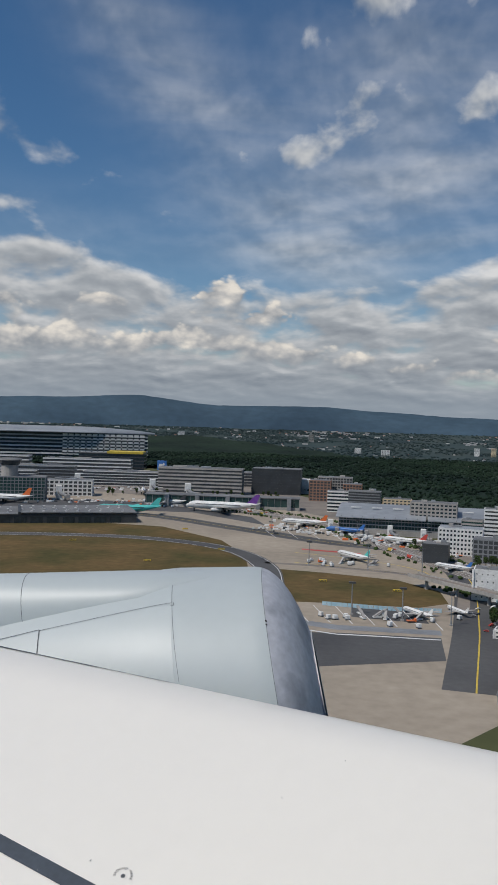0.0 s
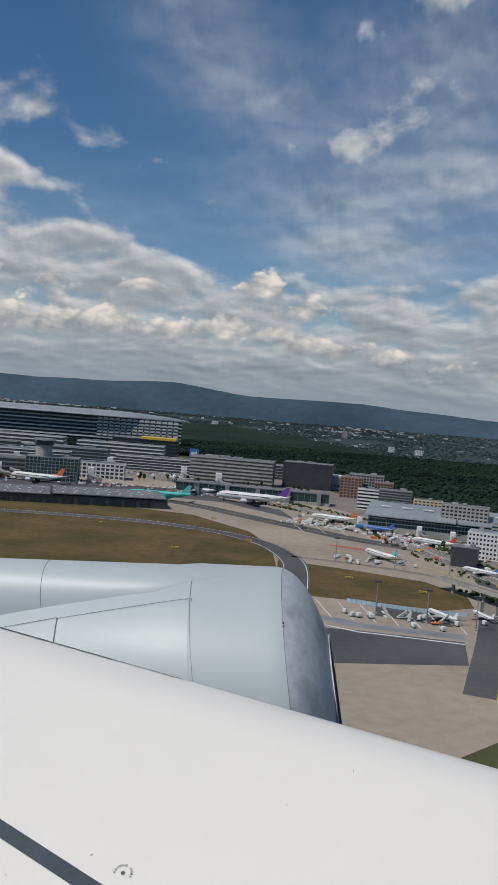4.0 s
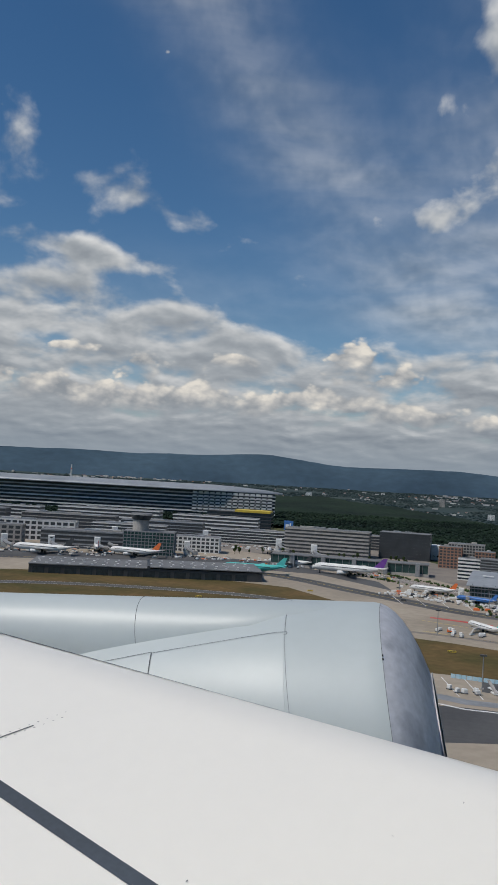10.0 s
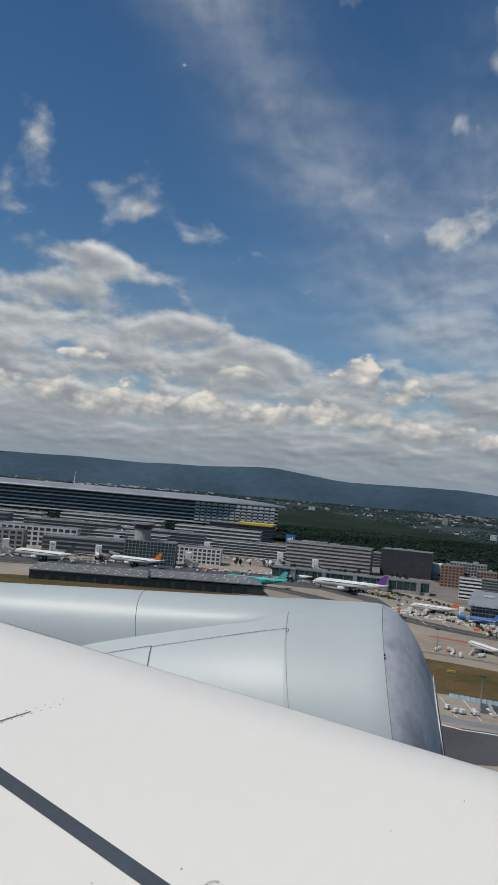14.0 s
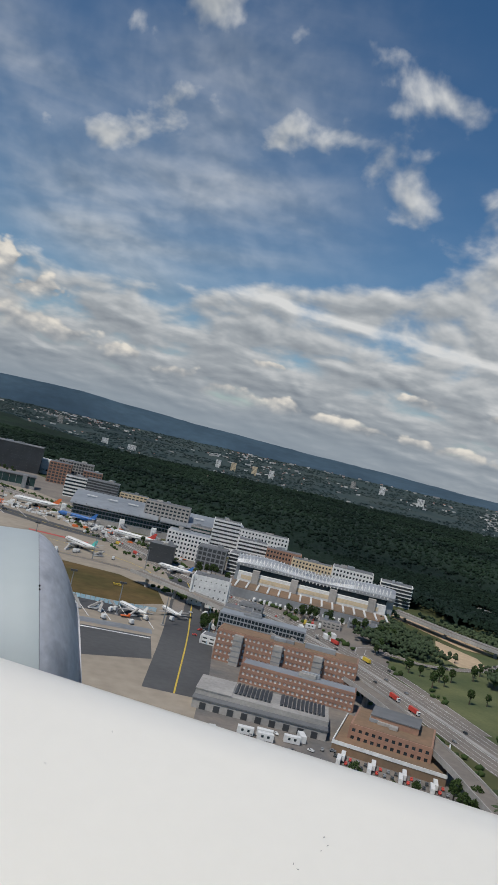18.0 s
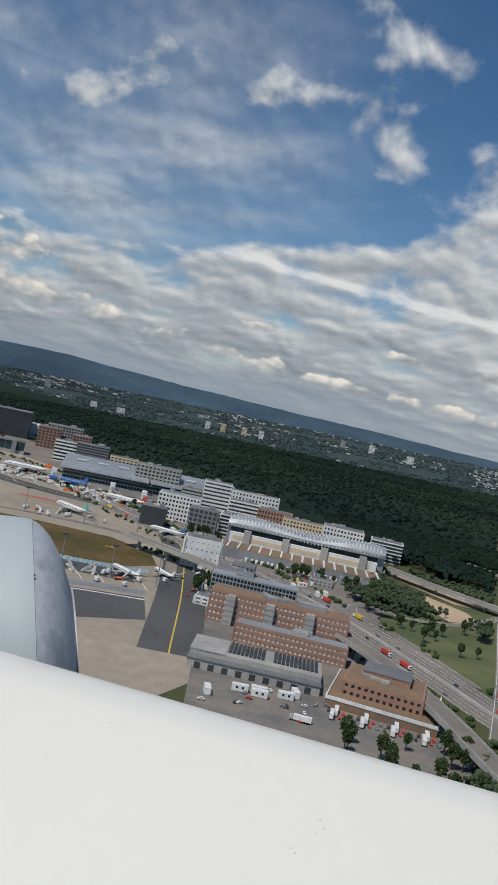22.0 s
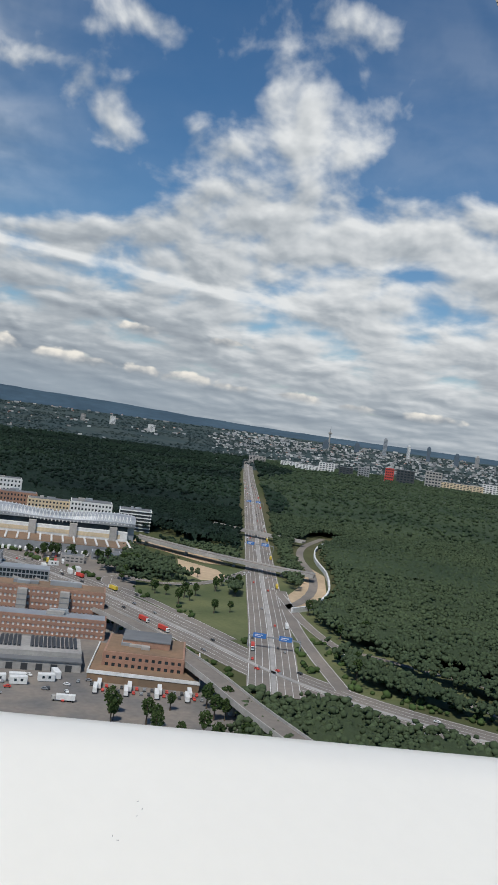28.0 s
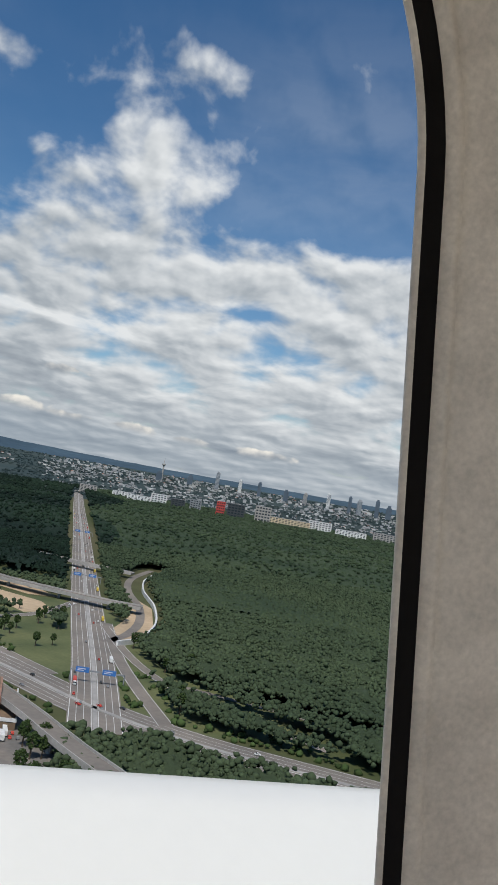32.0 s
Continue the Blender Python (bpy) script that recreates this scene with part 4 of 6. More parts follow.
def build_offices():
    # row of offices and hotels between the wood and the motorway
    bl("hotel", "tall grey hotel with a white window grid", -10.2, 800, 42, 20, 31, 9, 11, "concrete", turn=-14)
    bl("office_tower", "dark slab tower with pale storey bands", -5.6, 960, 36, 18, 27, 9, 0, "grey", "dark", turn=-10, spandrel=0.35)
    bl("office_tower", "cream and dark twin slab tower", -7.8, 930, 30, 16, 22, 7, 7, "cream", "dark", turn=-10)
    bl("office_building", "low white office block beside the hotel", -4.0, 985, 30, 16, 24, 6, 0, "white", turn=-8)
    bl("office_building", "green glass office with pale frame", -12.7, 770, 18, 14, 20, 6, 0, "concrete", "greenglass", turn=-18)
    bl("striped_office", "white office tower with zigzag black window bands", -14.4, 765, 24, 16, 31, 9, 0, "white", "dark", turn=-14, spandrel=0.55, proud=0.6)
    bl("striped_office", "white stepped office with black window bands", -16.4, 748, 26, 16, 20, 6, 0, "white", "dark", turn=-14, spandrel=0.5, proud=0.6)
    bl("apartment_block", "long white block with small square windows", -16.6, 800, 58, 14, 24, 6, 18, "white", turn=-17, pier=0.55)
    bl("office_building", "brown block with narrow upright windows", -18.6, 736, 30, 14, 19, 5, 11, "brick", turn=-17, pier=0.5)
    bl("office_building", "cream stone building with upright windows", -21.0, 690, 48, 12, 11, 3, 16, "cream", turn=-20, pier=0.5, roof="brownroof")
    bl("office_building", "cream stone building with upright windows", -20.6, 722, 34, 14, 17, 5, 12, "cream", turn=-20, pier=0.5)
    bl("office_building", "white gridded office with grey roof", -23.4, 716, 34, 22, 19, 5, 12, "white", turn=-22, pier=0.45)
    bl("office_building", "black cube office with matt cladding", -10.4, 640, 19, 16, 14, 4, 0, "dark", "dark", turn=-16, spandrel=0.8, proud=0.1)
    bl("office_building", "dark office with pale frames round its windows", -13.8, 655, 22, 16, 18, 5, 6, "grey", "dark", turn=-18, pier=0.25, spandrel=0.28)
    bl("office_building", "white gridded office with a metal roof", -12.0, 690, 34, 20, 21, 6, 12, "white", turn=-16, pier=0.45, roof="metalroof")
    bl("striped_office", "dark office with white storey bands", -16.2, 660, 28, 22, 17, 6, 0, "white", "dark", turn=-20, spandrel=0.28, proud=0.7)
    bl("striped_office", "dark office with white storey bands", -26.4, 715, 26, 18, 17, 6, 0, "white", "dark", turn=-24, spandrel=0.28, proud=0.7)
    # buildings before the motorway
    bl("office_building", "white cube building on a dark base", -14.2, 512, 22, 15, 18, 4, 7, "white", "dark", turn=-16, pier=0.75, spandrel=0.78)
    bl("office_building", "low stone building with a glazed corner", -16.4, 470, 16, 12, 11, 3, 3, "concrete", turn=-18, pier=0.7, spandrel=0.75)
    bx, by = polr(-20.2, 392)
    # brick office block with pale stair towers
    t = building("brick_office", "long brick office with rows of square windows", bx, by, 66, 13, 14.5, 5, 32, "brick", "white", turn=-24, pier=0.5, roof="brownroof", plant=3, spandrel=0.52)
    for i in range(3):
        part("stair_tower", mbox(-25 + 19 * i, -20.6 + 19 * i, -3.2, 1, 0, 14.2, bevel=0.1), M["concrete"], t, "pale glazed stair tower")
        for k in range(5):
            part("tower_band", mbox(-25.1 + 19 * i, -20.5 + 19 * i, -3.3, 0.9, 1.6 + 2.5 * k, 2.1 + 2.5 * k), M["grey"], t)
    for i, (a, r, w, d, h, c) in enumerate(((-18.6, 600, 24, 12, 6, "white"), (-24.8, 560, 18, 9, 5, "metalroof"), (-22.6, 540, 14, 9, 4, "concrete"), (-17.2, 520, 14, 9, 6, "grey"), (-15.6, 420, 18, 8, 4, "white"))):
        bl("works_shed", "small flat-roofed works shed with a window band", a, r, w, d, h, 2, 5, c, "dark", turn=-20 - i, pier=0.4, spandrel=0.55, plant=1)
    bl("brick_office", "lower brick wing with a sloping glass roof edge", -21.4, 366, 50, 9, 8.0, 3, 24, "brick", "white", turn=-24, pier=0.5, roof="metalroof", spandrel=0.52)
    bl("glass_bar", "long grey glazed office bar on stilts", -18.2, 446, 46, 11, 12, 5, 24, "metalroof", "glass", turn=-22, pier=0.2, spandrel=0.25, roof="metalroof")
    # brown terraced block
    bx, by = polr(-28.2, 318)
    t = building("courtyard_office", "brown terraced office with pale roof edges", bx, by, 26, 22, 7.5, 3, 12, "brick", turn=-30, pier=0.5, roof="brownroof", plant=5)
    part("terrace", mbox(-17, 19, -8, 26, 0, 3.2), M["brownroof"], t)
    for a in ((-17.2, 19.2, -8.2, -7.8), (-17.2, -16.8, -8, 26), (18.8, 19.2, -8, 26)):
        part("roof_edge", mbox(a[0], a[1], a[2], a[3], 2.6, 3.7), M["white"], t)
    part("upper_storey", mbox(-8, 8, 8, 20, 7.6, 10.2), M["brick"], t)
    part("upper_roof", mbox(-8.2, 8.2, 7.8, 20.2, 10.2, 10.6), M["roof"], t)
    t.matrix_basis = t.matrix_basis @ Matrix.Scale(1.15, 4)
    # white hall with a wavy lattice shell
    x, y = polr(-21.2, 592)
    t = thing("logistics_hall", "long white hall with a lattice shell and brown roof", "hall", pose(x, y, 0, 0, 0, -20) @ Matrix.Scale(1.28, 4))
    part("lower_hall", mbox(-46, 42, -16, 8, 0, 5.0), M["grey"], t)
    part("planted_roof", mbox(-45.6, 41.6, -15.6, 7.6, 5.0, 5.3), M["brownroof"], t, "brown planted hall roof")
    for i in range(15):
        part("skylight", mbox(-43 + 5.9 * i, -42 + 5.9 * i, -14.5, 6, 5.3, 6.0, bevel=0.1), M["white"], t, "white roof light strip")
    part("rear_wall", mbox(-44, 40, 8, 12, 0, 10.5), M["white"], t)
    part("cream_band", mbox(-42, 36, 7.85, 8.0, 6.6, 8.8), M["cream"], t)
    for i in range(4):
        part("stair_block", mbox(-36 + 22 * i, -32 + 22 * i, 6.6, 12.5, 0, 12.5), M["concrete"], t)
    part("window_band", mbox(-44, 40, 11, 12.3, 10.5, 13.4), M["glass"], t)
    rings = []
    for i in range(45):
        k = i / 44
        xx, b = -46 + 90 * k, 1.2 * math.sin(k * 9)
        rings.append([Vector((xx, yy, z + b * s)) for yy, z, s in ((9.5, 13.4, 0), (9.3, 15.0, .4), (10.5, 17.0, 1), (14, 18.4, 1), (20, 18.2, 1), (24, 15, .5), (24.5, 9, 0), (24, 0, 0), (12, 0, 0), (12.3, 13.4, 0))])
    part("lattice_shell", loft(bmesh.new(), rings), M["metalroof"], t, "pale wavy lattice shell")
    me = bpy.data.meshes.new("lattice_bar")
    bm = tube(bmesh.new(), [(0, 9.2, 13.5), (1.0, 10.2, 17.4), (2.0, 17, 19.2)], 0.16, 4)
    bm.to_mesh(me), bm.free()
    me.materials.append(M["white"])
    for i in range(44):
        share("lattice_bar", me, t, pose(-46 + 2 * i, 0, 1.2 * math.sin(i / 44 * 9) * 0.7))
        ob = share("lattice_bar", me, t, pose(-44 + 2 * i, 0, 1.2 * math.sin(i / 44 * 9) * 0.7))
        ob.matrix_basis = ob.matrix_basis @ Matrix.Diagonal((-1, 1, 1, 1))
    # concrete works hall with saw-tooth panels
    t = thing("works_hall", "long grey works hall with solar panel rows", "hall", pose(*polr(-19.4, 322), 0, 0, 0, -20))
    part("body", mbox(-26, 26, 0, 20, 0, 6), M["concrete"], t)
    part("front_roof", mbox(-26.3, 26.3, -5, 4, 3.6, 4.1), M["roof"], t)
    part("front_wall", mbox(-26, 26, -4.6, 0, 0, 3.6), M["concrete"], t)
    for i in range(9):
        part("gate", mbox(-23 + 5.4 * i, -20.6 + 5.4 * i, -4.75, -4.6, 0, 2.6), M["dark"], t, "dark roller gate")
    part("flat_roof", mbox(-26.2, -12, -0.2, 20.2, 6, 6.4), M["concrete"], t)
    me = bpy.data.meshes.new("solar_panel")
    bm = bmesh.new()
    loft(bm, [[Vector((-0.5, 5, 6.05)), Vector((0.6, 5, 6.9)), Vector((0.75, 5, 6.05))], [Vector((-0.5, 19.5, 6.05)), Vector((0.6, 19.5, 6.9)), Vector((0.75, 19.5, 6.05))]])
    bm.to_mesh(me), bm.free()
    me.materials.append(M["dark"])
    for i in range(22):
        if i not in (9, 10):
            share("solar_panel", me, t, pose(-11 + 1.65 * i, 0, 0))


build_offices()


# ---------- terminals ----------
def jet_bridge(x, y, turn, size=1.0):
    t = thing("jet_bridge", "pale grey passenger bridge on a wheeled column", "jet bridge", pose(x, y, 0, 0, 0, turn) @ Matrix.Scale(size, 4), "passenger bridges")
    part("tower", mbox(-3, 3, -4, 3, 0, 13, bevel=0.3), M["white"], t)
    tunnel = part("tunnel", tube(bmesh.new(), [(0, -2, 7), (3, -14, 5.6), (8, -24, 4.6)], [1.9, 1.7, 1.6], 8), M["grey"], t)
    part("head", mbox(6.2, 10.5, -28, -23, 2.8, 6.6, bevel=0.3), M["concrete"], tunnel)
    part("column", tube(bmesh.new(), [(6, -20, 0), (6, -20, 4.6)], 0.6, 8), M["grey"], t)
    part("wheel_base", mbox(4.5, 7.5, -21, -19, 0, 1.0), M["dark"], t)
    return t


def build_terminals():
    # long terminal with a shallow metal roof over green glass
    t = thing("terminal_hall", "long glazed terminal hall with a shallow grey metal roof", "terminal", pose(*polr(-7.2, 792), 0, 0, 0, -9))
    part("glass_front", mbox(-45, 118, 0, 62, 0, 15), M["greenglass"], t, "green tinted glass front")
    part("base_storey", mbox(-46, 119, -3, 0, 0, 5), M["concrete"], t)
    for z in (5.2, 9.0, 12.6):
        part("gallery", mbox(-46, 119, -2.2, 0.0, z, z + 0.7), M["metalroof"], t)
    me = bpy.data.meshes.new("mullion")
    bm = mbox(-0.18, 0.18, -0.5, 0.0, 5, 15)
    bm.to_mesh(me), bm.free()
    me.materials.append(M["grey"])
    for i in range(55):
        share("mullion", me, t, pose(-44 + 3 * i, 0, 0))
    for k in range(2):
        x0 = -48 + 85 * k
        rings = []
        for i in range(13):
            q = i / 12
            z = 16 + 7.5 * math.sin(q * math.pi * 0.62)
            rings.append([Vector((x0, -5 + 72 * q, z)), Vector((x0 + 83, -5 + 72 * q, z)), Vector((x0 + 83, -5 + 72 * q, z - 0.9)), Vector((x0, -5 + 72 * q, z - 0.9))])
        part("roof_shell", loft(bmesh.new(), rings), M["metalroof"], t, "shallow curved sheet metal roof")
        for i in range(8):
            part("roof_seam", mbox(x0 + 10 * i + 5, x0 + 10 * i + 5.5, -4, -0.5, 16.0, 17.2), M["grey"], t)
        for i in range(4):
            part("roof_light", mbox(x0 + 12 + 20 * i, x0 + 22 + 20 * i, 22, 24, 22.2, 23.2, bevel=0.2), M["white"], t)
    for a, r in ((-3.4, 812), (-5.4, 800), (-7.4, 784), (-9.6, 768), (-11.8, 752), (-13.6, 738)):
        jet_bridge(*polr(a, r), a - 2, 0.8)
    # green glass pier with tower stairs
    t = thing("glass_pier", "long green glass pier with grey stair towers", "terminal", pose(*polr(2.4, 985), 0, 0, 0, -2))
    part("glass_front", mbox(-120, 62, 0, 26, 0, 13), M["greenglass"], t)
    part("roof", mbox(-121, 63, -1, 27, 13, 14), M["roof"], t)
    part("base", mbox(-121, 63, -1.2, 0, 0, 3.4), M["concrete"], t)
    for i in range(5):
        part("stair_tower", mbox(-96 + 36 * i, -91 + 36 * i, -5, 0, 0, 15, bevel=0.2), M["grey"], t)
    for i in range(24):
        part("mullion", mbox(-119 + 7.6 * i, -118.6 + 7.6 * i, -0.4, 0, 3.4, 13), M["grey"], t)
    # low hall with a dark roof and roof lights
    t = thing("maintenance_hall", "broad low hall with a dark roof and white rooflights", "hall", pose(*polr(18, 818), 0, 0, 0, 18) @ Matrix.Diagonal((0.62, 0.8, 0.75, 1)))
    part("wall", mbox(-170, 190, 0, 88, 0, 11), M["dark"], t)
    part("roof", mbox(-171, 10, -1, 89, 11, 12), M["roof"], t)
    part("roof", mbox(14, 191, -1, 89, 12.5, 13.6), M["roof"], t)
    part("roof_step", mbox(10, 14, -1, 89, 11, 14.4), M["dark"], t)
    me = bpy.data.meshes.new("rooflight")
    bm = mbox(-1.8, 1.8, -1.0, 1.0, 0, 0.7, bevel=0.15)
    bm.to_mesh(me), bm.free()
    me.materials.append(M["white"])
    for i in range(20):
        for j in range(4):
            share("rooflight", me, t, pose(-163 + 17.5 * i + 4 * (j % 2), 12 + 20 * j, 12 if i < 10 else 13.6))
    for i in range(14):
        part("hall_gate", mbox(-164 + 24 * i, -146 + 24 * i, -0.3, 0, 0, 8), M["glass"], t, "tall glazed hall gate")
    # pier blocks with parked aircraft
    for a, r, w, h, c in ((29, 1120, 120, 25, "concrete"), (21.6, 1085, 120, 22, "grey"), (15.0, 1110, 84, 20, "white"), (25.4, 1190, 120, 27, "white"), (34, 1200, 130, 28, "grey")):
        bl("pier_building", "grey concrete and glass airport pier", a, r, w, 34, h, 4, 0 if c == "grey" else 14, c, "dark", turn=a * 0.6, pier=0.3, spandrel=0.36, plant=5)
    for a in (27, 24, 21, 18, 15):
        jet_bridge(*polr(a, 1070), a, 1.3)
    for i, (a, r, w, h, c) in enumerate(((30, 1420, 150, 31, "grey"), (23, 1380, 150, 27, "concrete"), (16.8, 1340, 130, 25, "metalroof"), (19, 1270, 110, 22, "white"), (10.8, 1290, 120, 21, "white"), (4.6, 1330, 140, 22, "concrete"))):
        bl("concourse", "low grey concourse with long window bands", a, r, w, 40, h, 5, 0, c, "dark", turn=a * 0.5, spandrel=0.25, plant=6)
    # long white car park and old terminal with louvres
    for i, (a, r, w) in enumerate(((28, 1530, 170), (20.4, 1500, 180), (13.2, 1470, 150))):
        bl("car_park", "long white parking deck with open dark bands", a, r, w, 40, 31 + 3 * (i % 2), 5, 0, "white", "dark", spandrel=0.36, plant=3, turn=a * 0.4)
    t = thing("old_terminal", "huge old terminal with a pale curved roof and louvres", "terminal", pose(*polr(16.5, 2050), 0, 0, 0, 11))
    part("glass_front", mbox(-720, 260, 0, 120, 0, 66), M["glass"], t)
    for i in range(7):
        part("storey_band", mbox(-721, 261, -2, 121, 6 + 8.6 * i, 9.4 + 8.6 * i), M["white" if i % 2 else "metalroof"], t)
    for i in range(14):
        part("louvre_panel", mbox(60 + 14 * i, 71 + 14 * i, -3.4, -2, 14, 64), M["white"], t, "white louvred facade panel")
        for k in range(6):
            part("louvre_gap", mbox(60 + 14 * i, 71 + 14 * i, -3.6, -3.4, 17 + 7.6 * k, 20.4 + 7.6 * k), M["dark"], t)
    rings = []
    for i in range(25):
        q = i / 24
        w = min(1.0, (1 - q) * 6 + 0.05) ** 0.5
        rings.append([Vector((-730 + 1010 * q, 60 + 74 * w * math.cos(a), 66 + 15 * w * math.sin(a))) for a in (math.pi * k / 12 for k in range(13))])
    part("roof_shell", loft(bmesh.new(), rings), M["metalroof"], t, smooth=True)
    # offices behind the terminals
    bl("office_building", "grey stepped office with long window bands", 5.6, 1180, 118, 36, 35, 7, 0, "concrete", "dark", turn=-2, spandrel=0.5, plant=4)
    bl("office_building", "black office block with a flat roof", 0.4, 1200, 70, 44, 36, 9, 0, "dark", "dark", turn=-4, spandrel=0.4)
    bl("office_building", "red brick and white grid office blocks", -2.6, 1120, 28, 26, 27, 7, 6, "brick", "dark", turn=-6, pier=0.3, spandrel=0.35)
    bl("office_building", "white gridded office between brick blocks", -3.6, 1150, 46, 26, 30, 8, 12, "concrete", "dark", turn=-6, pier=0.25, spandrel=0.3)
    bl("office_building", "red brick and white grid office blocks", -4.8, 1110, 24, 26, 24, 6, 6, "brick", "dark", turn=-6, pier=0.3, spandrel=0.35)
    t = bl("office_building", "dark glass block with a yellow top storey", 11.6, 1560, 120, 50, 38, 6, 0, "dark", "glass", turn=4, spandrel=0.3)
    part("yellow_storey", mbox(-8, 58, -1.5, 52, 38, 42), M["yellow"], t, "ochre yellow top storey")
    bl("cargo_hall", "long white hangar at the edge of the wood", -1.6, 1230, 84, 30, 20, 2, 0, "white", "white", turn=-8, spandrel=0.9, roof="white", plant=0)
    # tower with a blue sign
    t = thing("sign_mast", "blue square sign on a tall mast", "sign", pose(*polr(8.2, 1240), 0) @ Matrix.Scale(0.62, 4))
    part("mast", mbox(-2.5, 2.5, 0, 5, 0, 48), M["white"], t)
    part("panel", mbox(-11, 11, -1, 0, 46, 68, bevel=0.4), M["blue"], t)
    part("emblem", mbox(-7, 2, -1.15, -1.0, 54, 60, bevel=0.05), M["white"], t)
    part("emblem", mbox(3, 6, -1.15, -1.0, 56, 62, bevel=0.05), M["white"], t)
    # control building at the edge of the field
    t = building("control_building", "dark glazed control building with a round tower", *polr(17.6, 1040), 62, 36, 28, 7, 14, "grey", "greenglass", turn=12, pier=0.15, spandrel=0.2)
    shaft = part("tower_shaft", tube(bmesh.new(), [(-12, 14, 28), (-12, 14, 42)], 10, 20), M["concrete"], t)
    part("tower_cab", tube(bmesh.new(), [(-12, 14, 42), (-12, 14, 48)], [11, 14], 20), M["glass"], shaft)
    part("tower_roof", tube(bmesh.new(), [(-12, 14, 48), (-12, 14, 50)], [14.5, 13], 20), M["roof"], shaft)


build_terminals()


# ---------- parked aircraft ----------
def airliner(x, y, turn, length, body, tail, label, engines=True):
    L = length
    r = L * 0.052
    t = thing("airliner", label, "aircraft", pose(x, y, 0, 0, 0, turn), "parked aircraft")
    zc = r * 1.75
    prof = [(0, .06, -.25), (.015, .32, -.2), (.04, .6, -.1), (.09, .9, 0), (.14, 1, 0), (.62, 1, 0), (.74, .88, .1), (.86, .58, .35), (.95, .28, .6), (1, .07, .75)]
    rings = []
    for f, s, up in prof:
        rings.append([Vector((L * (0.5 - f), r * s * math.cos(a), zc + r * up + r * s * math.sin(a))) for a in (2 * math.pi * k / 16 for k in range(16))])
    part("fuselage", loft(bmesh.new(), rings), M[body], t, smooth=True)
    part("window_line", mbox(-L * 0.25, L * 0.36, -r * 1.005, r * 1.005, zc + r * 0.22, zc + r * 0.36), M["dark"], t)
    part("cockpit_glass", mbox(L * 0.455, L * 0.47, -r * 0.55, r * 0.55, zc + r * 0.25, zc + r * 0.5), M["dark"], t)

    def plane(name, pts, th, material, vertical=False):
        bm = bmesh.new()
        lo, hi = [], []
        for a, b, c, q in pts:
            lo.append(Vector((a, b, c - th * q)) if not vertical else Vector((a, b - th * q, c)))
            hi.append(Vector((a, b, c + th * q)) if not vertical else Vector((a, b + th * q, c)))
        loft(bm, [lo, hi])
        part(name, bm, M[material], t)

    for s in (1, -1):
        plane("wing", [(L * .12, s * r * .8, zc - r * .45, 1), (-L * .10, s * L * .45, zc + r * .35, .3), (-L * .145, s * L * .45, zc + r * .35, .3), (-L * .10, s * L * .17, zc - r * .2, .8), (-L * .11, s * r * .8, zc - r * .45, 1)], r * 0.12, "concrete" if body != "teal" else "teal")
        plane("tailplane", [(-L * .385, s * r * .3, zc + r * .55, 1), (-L * .47, s * L * .17, zc + r * .75, .4), (-L * .5, s * L * .17, zc + r * .75, .4), (-L * .47, s * r * .3, zc + r * .55, 1)], r * 0.08, "concrete" if body != "teal" else "teal")
        if engines:
            er = r * 0.5
            part("engine", tube(bmesh.new(), [(L * .12, s * L * .155, zc - r * .85), (L * .09, s * L * .155, zc - r * .85), (L * .02, s * L * .155, zc - r * .8), (-L * .03, s * L * .155, zc - r * .75)], [er * .85, er, er * .9, er * .5], 12), M["white" if body != "teal" else "teal"], t, smooth=True)
        part("main_gear", mbox(-L * .03, L * .005, s * r * .9 - r * .2, s * r * .9 + r * .2, 0, zc - r * .5), M["dark"], t)
    part("nose_gear", mbox(L * .38, L * .395, -r * .15, r * .15, 0, zc - r * .7), M["dark"], t)
    plane("fin", [(-L * .33, 0, zc + r * .9, 1), (-L * .45, 0, zc + L * .165, .5), (-L * .505, 0, zc + L * .165, .5), (-L * .46, 0, zc + r * .8, 1)], r * 0.09, tail, True)
    return t


for _a, _r, _t, _l, _b, _c, _n in ((10.4, 905, 186, 70, "teal", "teal", "small airliner painted turquoise all over"), (4.0, 940, 172, 84, "white", "purple", "white airliner with a purple tail fin"),
                                   (24.5, 1010, 176, 78, "white", "dark", "white airliner with a dark tail fin"), (18.5, 1020, 170, 70, "white", "orange", "white airliner with an orange tail fin"),
                                   (-1.6, 835, 160, 48, "white", "orange", "white airliner with an orange tail fin"), (-4.4, 790, 150, 40, "blue", "blue", "light blue airliner parked at the terminal"),
                                   (-8.4, 735, 146, 42, "white", "red", "white airliner with a red tail fin"), (-10.8, 712, 152, 36, "white", "red", "white airliner with a red striped tail fin"),
                                   (-5.0, 634, 122, 40, "white", "teal", "white airliner with a pale green tail fin"), (-9.4, 455, 118, 26, "white", "white", "small white regional jet parked on the apron"),
                                   (-12.0, 470, 110, 22, "white", "white", "small white regional jet parked on the apron"), (-11.6, 615, 140, 30, "white", "blue", "white airliner with a dark blue tail fin"),
                                   (8.0, 1000, 168, 56, "white", "dark", "white airliner with a black tail fin")):
    airliner(*polr(_a, _r), _t, _l, _b, _c, _n, engines=_l > 28)
